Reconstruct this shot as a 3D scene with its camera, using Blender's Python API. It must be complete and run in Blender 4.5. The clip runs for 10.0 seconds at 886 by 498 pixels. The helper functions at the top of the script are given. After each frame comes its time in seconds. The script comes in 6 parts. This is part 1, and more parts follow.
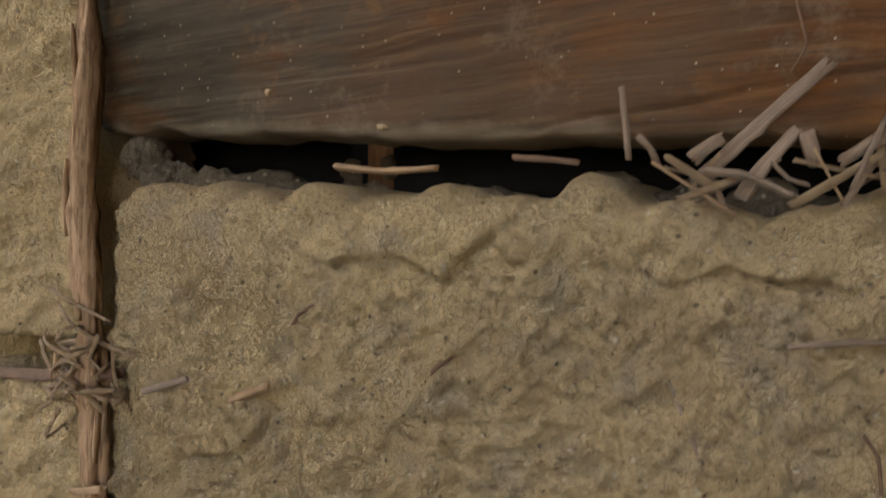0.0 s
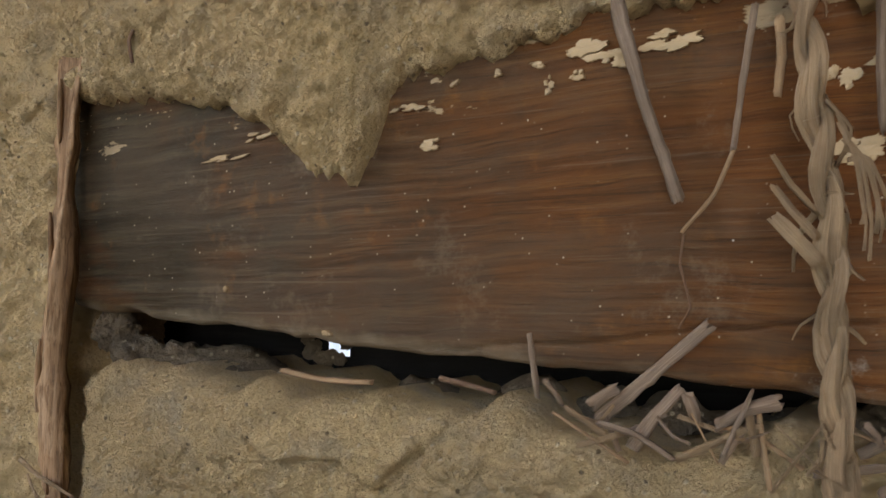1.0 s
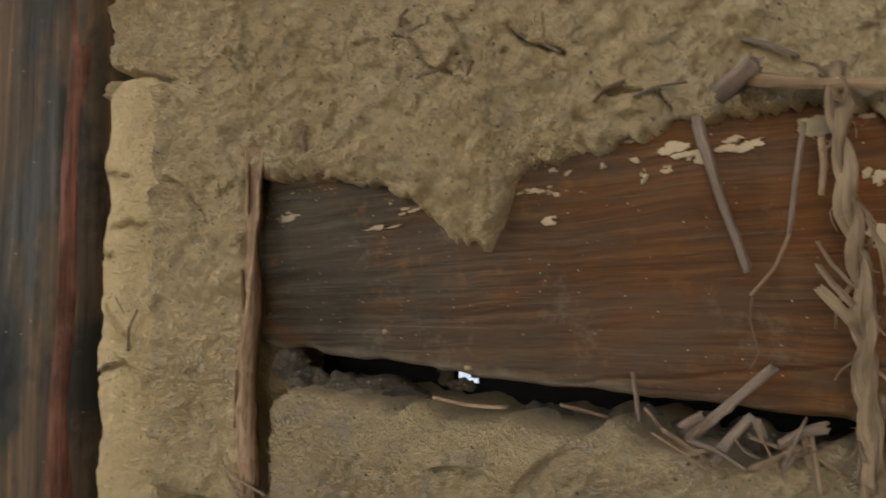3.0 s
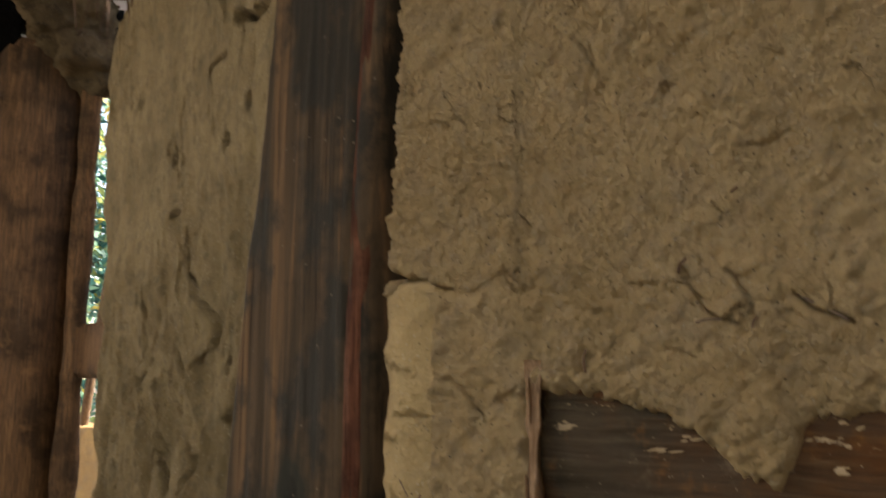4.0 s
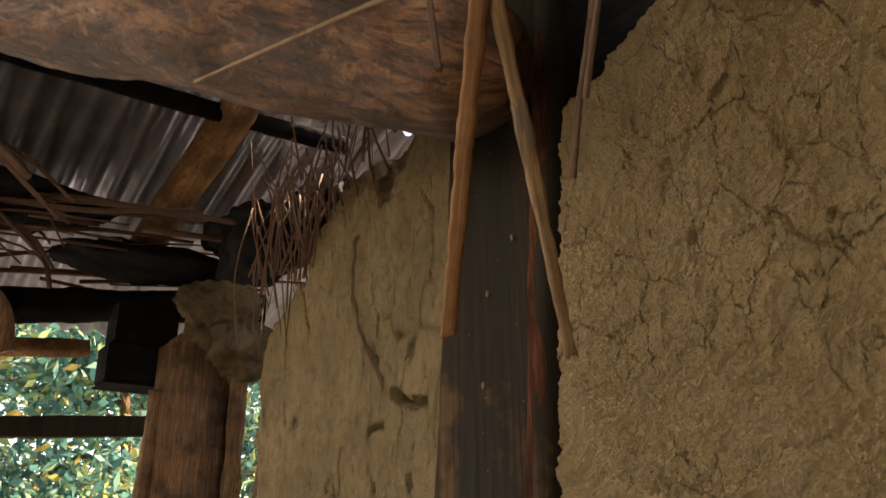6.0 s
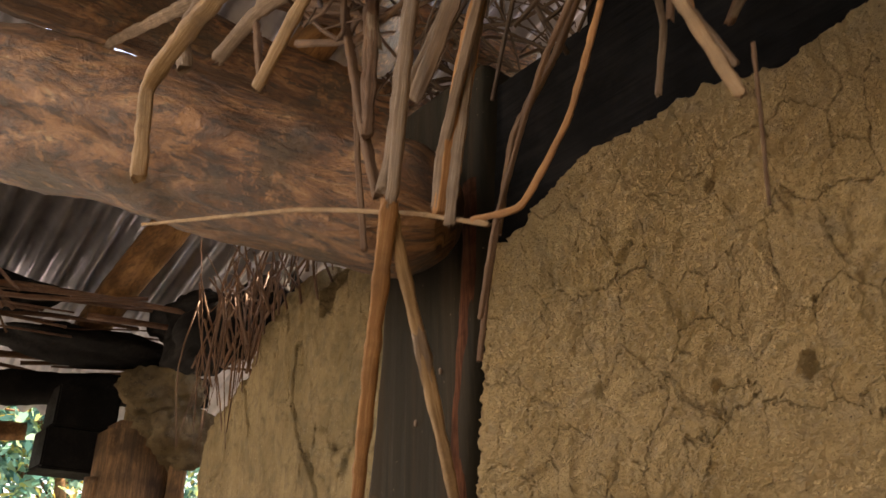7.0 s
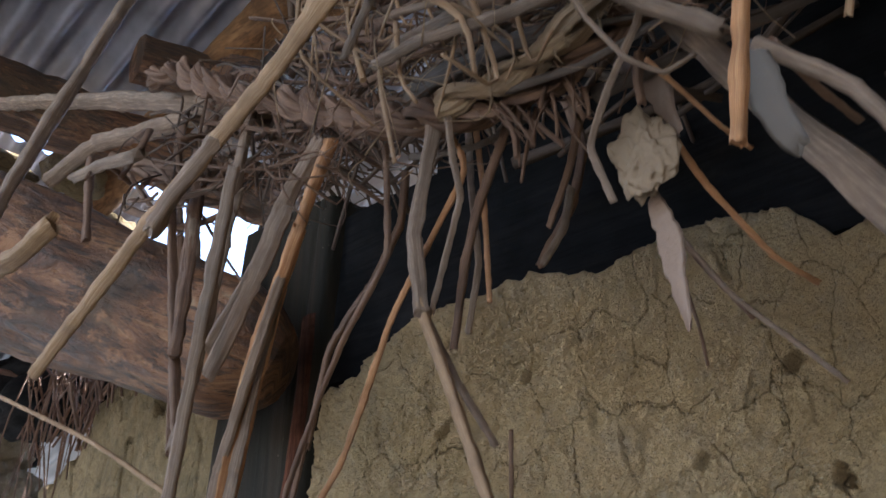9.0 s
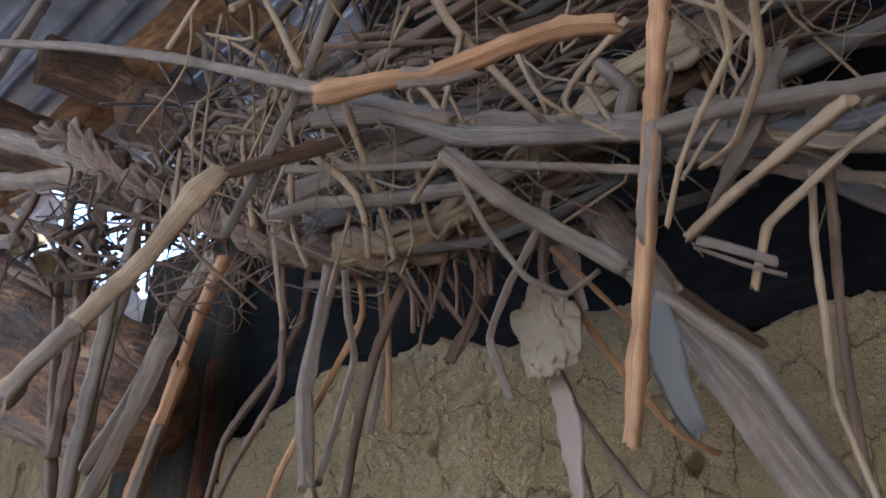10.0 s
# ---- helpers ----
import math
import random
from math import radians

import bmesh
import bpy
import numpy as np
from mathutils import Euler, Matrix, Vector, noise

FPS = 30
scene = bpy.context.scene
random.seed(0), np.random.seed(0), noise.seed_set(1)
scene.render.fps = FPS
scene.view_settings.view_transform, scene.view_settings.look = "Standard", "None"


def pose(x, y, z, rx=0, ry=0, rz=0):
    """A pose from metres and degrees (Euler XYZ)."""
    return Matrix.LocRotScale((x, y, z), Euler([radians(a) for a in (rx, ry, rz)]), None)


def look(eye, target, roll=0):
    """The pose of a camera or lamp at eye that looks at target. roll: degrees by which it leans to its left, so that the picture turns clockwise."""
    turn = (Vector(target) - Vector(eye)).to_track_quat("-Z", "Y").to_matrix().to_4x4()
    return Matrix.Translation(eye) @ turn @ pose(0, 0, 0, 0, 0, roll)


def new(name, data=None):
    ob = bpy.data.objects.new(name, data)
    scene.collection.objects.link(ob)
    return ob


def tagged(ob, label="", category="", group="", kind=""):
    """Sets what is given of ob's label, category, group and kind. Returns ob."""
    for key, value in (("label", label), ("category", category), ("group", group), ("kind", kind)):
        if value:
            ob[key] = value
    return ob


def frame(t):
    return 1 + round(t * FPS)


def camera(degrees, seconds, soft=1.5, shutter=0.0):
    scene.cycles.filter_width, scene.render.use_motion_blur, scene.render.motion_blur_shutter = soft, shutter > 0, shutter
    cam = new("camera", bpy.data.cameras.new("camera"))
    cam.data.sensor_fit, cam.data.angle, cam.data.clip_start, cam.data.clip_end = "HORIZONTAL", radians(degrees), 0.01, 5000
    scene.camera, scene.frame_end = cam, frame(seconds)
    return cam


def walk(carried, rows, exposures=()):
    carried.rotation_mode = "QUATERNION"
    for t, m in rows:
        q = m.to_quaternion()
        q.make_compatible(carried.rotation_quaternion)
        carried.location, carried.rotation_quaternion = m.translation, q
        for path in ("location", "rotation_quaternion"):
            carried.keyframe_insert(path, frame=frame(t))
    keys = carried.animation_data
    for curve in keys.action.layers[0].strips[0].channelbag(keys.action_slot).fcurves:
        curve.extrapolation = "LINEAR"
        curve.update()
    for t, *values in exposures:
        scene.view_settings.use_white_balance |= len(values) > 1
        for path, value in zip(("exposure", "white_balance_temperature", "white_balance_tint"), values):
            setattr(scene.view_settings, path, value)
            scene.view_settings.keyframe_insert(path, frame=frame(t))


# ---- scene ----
cam = camera(56.4, 10.0, shutter=0.25)
METRES, EYE, TILT, LEAN, TURN = 1.2, 1.15, 0.0, 0.0, 30.0
ROWS = [
    (0.0, 0.0, 0.0, 0.0, 0.0, 0.0, -0.0),
    (0.5, 0.0121, -0.0109, 0.0343, 0.06, 1.78, -0.14),
    (1.0, 0.025, -0.026, 0.0559, 0.2, 3.91, -0.2),
    (1.5, 0.0412, -0.0418, 0.0577, 0.38, 4.63, 0.05),
    (2.0, 0.055, -0.0633, 0.0557, 0.44, 4.85, 0.52),
    (3.5, -0.0186, -0.1531, 0.1011, 11.65, 6.12, -0.08),
    (4.0, -0.0481, -0.197, 0.1609, 17.14, 9.09, -0.08),
    (4.5, -0.0524, -0.2473, 0.227, 22.08, 12.73, -0.08),
    (5.0, -0.053, -0.2951, 0.2859, 24.25, 15.9, 0.31),
    (5.5, -0.0551, -0.3394, 0.3442, 25.08, 18.37, 0.8),
    (7.0, 0.0208, -0.4504, 0.4407, 20.85, 25.38, 0.12),
    (7.5, 0.0489, -0.477, 0.4668, 18.12, 26.09, 0.14),
    (8.0, 0.0791, -0.4946, 0.4956, 15.83, 26.69, 0.19),
    (8.5, 0.0804, -0.4969, 0.5323, 13.59, 26.7, 0.28),
    (9.0, 0.0876, -0.5065, 0.5777, 11.51, 26.55, 0.31),
    (9.5, 0.0998, -0.5211, 0.6255, 8.81, 26.01, 0.44),
    (10.0, 0.1043, -0.5198, 0.6648, 5.99, 25.01, 0.55),
]
EXPOSURES = [(0.0, 2.96, 7500, 16), (2.0, 3.07, 6950, 13), (3.5, 2.38, 7900, 15), (4.5, 1.65, 9700, 22), (5.0, 1.35, 10500, 25), (5.5, 1.55, 9300, 22), (7.0, 2.58, 10000, 24), (7.5, 2.58, 9500, 22), (8.0, 2.6, 9100, 20), (8.5, 2.78, 6400, 14), (9.0, 2.75, 5800, 13), (9.5, 2.85, 5350, 13), (10.0, 2.98, 5250, 12)]
walk(cam, [(t, pose(0, 0, EYE, TILT, LEAN, TURN) @ pose(METRES * x, METRES * y, METRES * z, 90 + pitch, roll, yaw)) for t, x, y, z, yaw, pitch, roll in ROWS], EXPOSURES)

# ---------------------------------------------------------------- world, sun and large lights
world = bpy.data.worlds.new("world")
scene.world = world
world.use_nodes = True
sky = world.node_tree.nodes.new("ShaderNodeTexSky")
sky.sky_type = "NISHITA"
sky.sun_disc = False
sky.sun_elevation = radians(48)
sky.sun_rotation = radians(9)
world.node_tree.links.new(sky.outputs[0], world.node_tree.nodes["Background"].inputs[0])
world.node_tree.nodes["Background"].inputs[1].default_value = 0.15

sun_data = bpy.data.lights.new("sun", "SUN")
sun_data.energy, sun_data.angle, sun_data.color = 5.0, radians(0.6), (1.0, 0.95, 0.86)
sun_ob = new("sun", sun_data)
sun_ob.matrix_world = look((1.0, 6.5, 8.0), (0, 0, 0))

# sky light that comes in under the eaves on the open side of the porch
sky_data = bpy.data.lights.new("porch_opening_light", "AREA")
sky_data.shape, sky_data.size, sky_data.size_y, sky_data.energy, sky_data.color = "RECTANGLE", 0.9, 0.9, 3.9, (1.0, 0.95, 0.87)
new("porch_opening_light", sky_data).matrix_world = look((1.0, -2.4, 1.45), (0.1, 0.3, 1.75))

# sky light that falls through the gap between the lower and the upper roof sheets
gap_data = bpy.data.lights.new("roof_gap_light", "AREA")
gap_data.shape, gap_data.size, gap_data.size_y, gap_data.energy, gap_data.color = "RECTANGLE", 0.36, 0.8, 5.1, (1.0, 0.97, 0.93)
new("roof_gap_light", gap_data).matrix_world = look((-1.64, -1.45, 3.0), (-0.1, 0.3, 1.5))

# daylight through the window at the far end
win_data = bpy.data.lights.new("window_light", "AREA")
win_data.shape, win_data.size, win_data.size_y, win_data.energy, win_data.color = "RECTANGLE", 1.0, 1.0, 3.5, (0.97, 0.98, 1.0)
new("window_light", win_data).matrix_world = look((-3.12, -0.5, 1.5), (0.0, -0.1, 1.75))


# ---------------------------------------------------------------- numeric noise
def hashed(ix, iy, seed):
    h = np.sin(ix * 127.1 + iy * 311.7 + seed * 74.7) * 43758.5453
    return h - np.floor(h)


def value_noise(x, y, seed=0):
    ix, iy = np.floor(x), np.floor(y)
    fx, fy = x - ix, y - iy
    fx, fy = fx * fx * (3 - 2 * fx), fy * fy * (3 - 2 * fy)
    a = hashed(ix, iy, seed) * (1 - fx) + hashed(ix + 1, iy, seed) * fx
    b = hashed(ix, iy + 1, seed) * (1 - fx) + hashed(ix + 1, iy + 1, seed) * fx
    return (a * (1 - fy) + b * fy) * 2 - 1


def fbm(x, y, octaves=4, seed=0, gain=0.5):
    total, amp = 0, 1
    for i in range(octaves):
        total = total + amp * value_noise(x * 2 ** i + 17.3 * i, y * 2 ** i - 9.1 * i, seed + i)
        amp *= gain
    return total


def cell_edges(x, y, seed=0):
    """Distance to the border of the cell, in cells: small along cracks."""
    ix, iy = np.floor(x), np.floor(y)
    best = np.full(np.shape(x), 9.0)
    nx, ny = np.zeros(np.shape(x)), np.zeros(np.shape(x))
    for i in (-1, 0, 1):
        for j in (-1, 0, 1):
            px = ix + i + hashed(ix + i, iy + j, seed)
            py = iy + j + hashed(ix + i, iy + j, seed + 5)
            d = np.hypot(px - x, py - y)
            near = d < best
            best, nx, ny = np.where(near, d, best), np.where(near, px, nx), np.where(near, py, ny)
    edge = np.full(np.shape(x), 9.0)
    for i in (-2, -1, 0, 1, 2):
        for j in (-2, -1, 0, 1, 2):
            px = ix + i + hashed(ix + i, iy + j, seed)
            py = iy + j + hashed(ix + i, iy + j, seed + 5)
            dx, dy = px - nx, py - ny
            ln = np.hypot(dx, dy)
            d = ((nx + px) / 2 - x) * dx + ((ny + py) / 2 - y) * dy
            edge = np.where(ln > 1e-6, np.minimum(edge, d / np.maximum(ln, 1e-6)), edge)
    return edge


# ---------------------------------------------------------------- materials
def material(name):
    m = bpy.data.materials.new(name)
    m.use_nodes = True
    nt = m.node_tree
    return m, nt, nt.nodes["Principled BSDF"]


def node(nt, kind, **values):
    n = nt.nodes.new(kind)
    for key, value in values.items():
        if key in n.inputs:
            n.inputs[key].default_value = value
    return n


def coords(nt, scale=(1, 1, 1), space="Object"):
    c = nt.nodes.new("ShaderNodeTexCoord")
    m = nt.nodes.new("ShaderNodeMapping")
    m.inputs["Scale"].default_value = scale
    nt.links.new(c.outputs[space], m.inputs["Vector"])
    return m.outputs["Vector"]


def noise_tex(nt, vec, scale, detail=4, rough=0.55, distortion=0.0):
    n = node(nt, "ShaderNodeTexNoise", Scale=scale, Detail=detail, Roughness=rough, Distortion=distortion)
    nt.links.new(vec, n.inputs["Vector"])
    return n.outputs["Fac"]


def ramp(nt, fac, *stops):
    r = nt.nodes.new("ShaderNodeValToRGB")
    e = r.color_ramp.elements
    while len(e) < len(stops):
        e.new(0.5)
    for el, (pos, col) in zip(e, stops):
        el.position = pos
        el.color = (*col, 1) if len(col) == 3 else col
    nt.links.new(fac, r.inputs["Fac"])
    return r.outputs["Color"]


def grey(v):
    return (v, v, v)


def mix(nt, fac, a, b, blend="MIX"):
    m = nt.nodes.new("ShaderNodeMix")
    m.data_type, m.blend_type = "RGBA", blend
    for sock, val in ((m.inputs[0], fac), (m.inputs[6], a), (m.inputs[7], b)):
        if hasattr(val, "is_linked"):
            nt.links.new(val, sock)
        else:
            sock.default_value = val if isinstance(val, float) else (*val, 1)
    return m.outputs[2]


def calc(nt, op, a, b):
    m = nt.nodes.new("ShaderNodeMath")
    m.operation = op
    for sock, val in ((m.inputs[0], a), (m.inputs[1], b)):
        if hasattr(val, "is_linked"):
            nt.links.new(val, sock)
        else:
            sock.default_value = val
    return m.outputs[0]


def bump(nt, bsdf, *layers):
    """layers: (height, strength, distance in metres)."""
    prev = None
    for height, strength, dist in layers:
        b = node(nt, "ShaderNodeBump", Strength=strength, Distance=dist)
        nt.links.new(height, b.inputs["Height"])
        if prev:
            nt.links.new(prev, b.inputs["Normal"])
        prev = b.outputs["Normal"]
    nt.links.new(prev, bsdf.inputs["Normal"])


def mud_material(name, base, pale, grey_tone, cracks=0.0, grit=1.0):
    m, nt, b = material(name)
    v = coords(nt)
    big = noise_tex(nt, v, 7, 5, 0.6)
    mid = noise_tex(nt, v, 38, 6, 0.65)
    fine = noise_tex(nt, v, 210, 5, 0.7)
    col = mix(nt, ramp(nt, big, (0.36, grey(0)), (0.62, grey(1))), base, pale)
    col = mix(nt, ramp(nt, mid, (0.48, grey(0)), (0.72, grey(0.75))), col, grey_tone)
    col = mix(nt, ramp(nt, fine, (0.25, grey(0.32)), (0.5, grey(0))), col, tuple(c * 0.5 for c in base))
    # pale sand grains and dark bits of chaff in the clay
    vor = node(nt, "ShaderNodeTexVoronoi", Scale=260.0, Randomness=1.0)
    nt.links.new(v, vor.inputs["Vector"])
    sep = nt.nodes.new("ShaderNodeSeparateColor")
    nt.links.new(vor.outputs["Color"], sep.inputs[0])
    grain = calc(nt, "MULTIPLY", ramp(nt, vor.outputs["Distance"], (0.22, grey(1)), (0.36, grey(0))), ramp(nt, sep.outputs[0], (0.86, grey(0)), (0.9, grey(0.6))))
    col = mix(nt, grain, col, (0.54, 0.45, 0.32))
    dark = calc(nt, "MULTIPLY", ramp(nt, vor.outputs["Distance"], (0.2, grey(1)), (0.34, grey(0))), ramp(nt, sep.outputs[1], (0.93, grey(0)), (0.95, grey(0.8))))
    col = mix(nt, dark, col, (0.12, 0.085, 0.055))
    nt.links.new(col, b.inputs["Base Color"])
    b.inputs["Roughness"].default_value = 0.93
    b.inputs["Specular IOR Level"].default_value = 0.2
    gran = node(nt, "ShaderNodeTexVoronoi", Scale=330.0)
    nt.links.new(v, gran.inputs["Vector"])
    layers = [(mid, 0.75, 0.014), (noise_tex(nt, v, 95, 5, 0.7), 0.8, 0.006), (fine, 1.0 * grit, 0.009), (gran.outputs["Distance"], 0.7 * grit, 0.0022), (noise_tex(nt, v, 700, 4, 0.75), 0.9 * grit, 0.002), (grain, 0.8, 0.0015)]
    if cracks:
        # thin drying cracks round polygons, broken off here and there, their inner shade mixed into the colour
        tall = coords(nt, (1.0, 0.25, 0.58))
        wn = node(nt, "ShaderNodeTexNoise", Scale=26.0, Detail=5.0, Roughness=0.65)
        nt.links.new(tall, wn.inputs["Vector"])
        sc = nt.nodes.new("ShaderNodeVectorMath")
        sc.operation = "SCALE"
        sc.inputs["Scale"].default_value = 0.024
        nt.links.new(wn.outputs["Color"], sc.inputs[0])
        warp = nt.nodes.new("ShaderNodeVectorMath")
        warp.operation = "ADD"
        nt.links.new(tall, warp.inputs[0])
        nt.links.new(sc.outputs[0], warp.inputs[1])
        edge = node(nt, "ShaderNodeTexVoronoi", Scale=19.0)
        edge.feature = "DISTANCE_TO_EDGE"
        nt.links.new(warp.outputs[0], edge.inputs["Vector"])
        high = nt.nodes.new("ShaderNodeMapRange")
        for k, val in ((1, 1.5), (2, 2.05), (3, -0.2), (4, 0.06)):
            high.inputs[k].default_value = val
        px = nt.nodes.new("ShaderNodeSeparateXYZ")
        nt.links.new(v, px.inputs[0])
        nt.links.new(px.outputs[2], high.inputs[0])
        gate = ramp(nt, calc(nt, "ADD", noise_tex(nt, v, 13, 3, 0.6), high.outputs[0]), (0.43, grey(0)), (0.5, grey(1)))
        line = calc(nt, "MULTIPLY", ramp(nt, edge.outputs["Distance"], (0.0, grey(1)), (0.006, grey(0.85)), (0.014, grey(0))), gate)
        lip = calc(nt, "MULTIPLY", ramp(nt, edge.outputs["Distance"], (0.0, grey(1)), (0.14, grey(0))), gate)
        # crack cores darkened: the shade inside them is put into the base colour
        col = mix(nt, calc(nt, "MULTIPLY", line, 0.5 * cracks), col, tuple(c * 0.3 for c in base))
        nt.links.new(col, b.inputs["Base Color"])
        layers.append((calc(nt, "SUBTRACT", 1.0, line), 1.0 * cracks, 0.006))
        layers.append((calc(nt, "SUBTRACT", 1.0, lip), 0.2 * cracks, 0.003))
    bump(nt, b, *layers)
    return m


def wood_material(name, axis, dark, mid_c, light, rough=0.6, grain_scale=1.0, dust=0.0, patches=(0.4, 0.6), spec=0.18):
    """Old planed or barked timber, the grain along the axis."""
    m, nt, b = material(name)
    s = [26.0 * grain_scale] * 3
    s[axis] = 1.6 * grain_scale
    v = coords(nt, tuple(s))
    plain = coords(nt)
    warp = noise_tex(nt, plain, 9, 4, 0.6)
    lines = noise_tex(nt, v, 2.2, 8, 0.7, 1.1)
    fine = noise_tex(nt, v, 9.0, 6, 0.7, 0.4)
    blot = noise_tex(nt, plain, 13, 5, 0.65)
    col = ramp(nt, lines, (0.3, dark), (0.5, mid_c), (0.72, light))
    col = mix(nt, ramp(nt, warp, (patches[0], grey(0)), (patches[1], grey(0.75))), col, tuple(c * 0.55 for c in dark))
    col = mix(nt, ramp(nt, fine, (0.38, grey(0.6)), (0.52, grey(0))), col, tuple(c * 0.4 for c in dark))
    col = mix(nt, ramp(nt, blot, (0.6, grey(0)), (0.74, grey(0.6))), col, light)
    if dust:
        d = noise_tex(nt, plain, 30, 7, 0.75)
        col = mix(nt, ramp(nt, d, (0.52, grey(0)), (0.66, grey(dust))), col, (0.33, 0.29, 0.22))
        speck = node(nt, "ShaderNodeTexVoronoi", Scale=150.0)
        nt.links.new(plain, speck.inputs["Vector"])
        sep = nt.nodes.new("ShaderNodeSeparateColor")
        nt.links.new(speck.outputs["Color"], sep.inputs[0])
        f = calc(nt, "MULTIPLY", ramp(nt, speck.outputs["Distance"], (0.1, grey(1)), (0.2, grey(0))), ramp(nt, sep.outputs[0], (0.95, grey(0)), (0.97, grey(0.7))))
        col = mix(nt, f, col, (0.45, 0.38, 0.28))
    nt.links.new(col, b.inputs["Base Color"])
    nt.links.new(ramp(nt, blot, (0.3, grey(rough - 0.12)), (0.7, grey(rough + 0.2))), b.inputs["Roughness"])
    b.inputs["Specular IOR Level"].default_value = spec
    bump(nt, b, (lines, 0.35, 0.004), (fine, 0.5, 0.0015), (noise_tex(nt, plain, 420, 3), 0.2, 0.0006))
    return m


def straw_material(name, dark, light, stripe=0.5, across=11.0):
    """Dry stems: streaks along the length from the stem's own UV, a tone of its own for each."""
    m, nt, b = material(name)
    uv = coords(nt, (9.0, across, 1.0), "UV")
    v = coords(nt)
    streak = noise_tex(nt, uv, 2.4, 8, 0.8)
    blot = noise_tex(nt, v, 34, 5, 0.65)
    info = nt.nodes.new("ShaderNodeObjectInfo")
    col = ramp(nt, streak, (0.34, tuple(d * 0.6 for d in dark)), (0.5, dark), (0.66, light))
    col = mix(nt, ramp(nt, blot, (0.42, grey(0)), (0.66, grey(0.7))), col, tuple(c * 0.45 for c in dark))
    col = mix(nt, calc(nt, "MULTIPLY", info.outputs["Random"], 0.28), col, (0.27, 0.17, 0.11))
    nt.links.new(col, b.inputs["Base Color"])
    b.inputs["Roughness"].default_value = 0.6
    b.inputs["Specular IOR Level"].default_value = 0.22
    bump(nt, b, (streak, stripe, 0.0026), (blot, 0.4, 0.0015))
    return m


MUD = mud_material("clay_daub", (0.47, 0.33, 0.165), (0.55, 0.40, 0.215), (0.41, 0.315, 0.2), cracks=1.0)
MUD_LOW = mud_material("clay_daub_weathered", (0.43, 0.31, 0.17), (0.53, 0.385, 0.2), (0.35, 0.285, 0.2), cracks=0.0, grit=1.2)
MUD_SMOOTH = mud_material("clay_smooth", (0.4, 0.28, 0.135), (0.47, 0.34, 0.17), (0.36, 0.26, 0.14), grit=0.5)
# dirtier clay, its colour darkened further in place of weaker light on the panel
MUD_DIMMED = mud_material("clay_dirty_dimmed", (0.22, 0.16, 0.08), (0.33, 0.245, 0.13), (0.13, 0.105, 0.065), cracks=0.8, grit=0.9)
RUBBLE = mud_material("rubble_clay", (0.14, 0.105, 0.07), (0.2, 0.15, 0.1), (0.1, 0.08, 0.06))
MUD_SMOKED = mud_material("clay_smoked", (0.13, 0.095, 0.055), (0.25, 0.18, 0.1), (0.05, 0.042, 0.03))


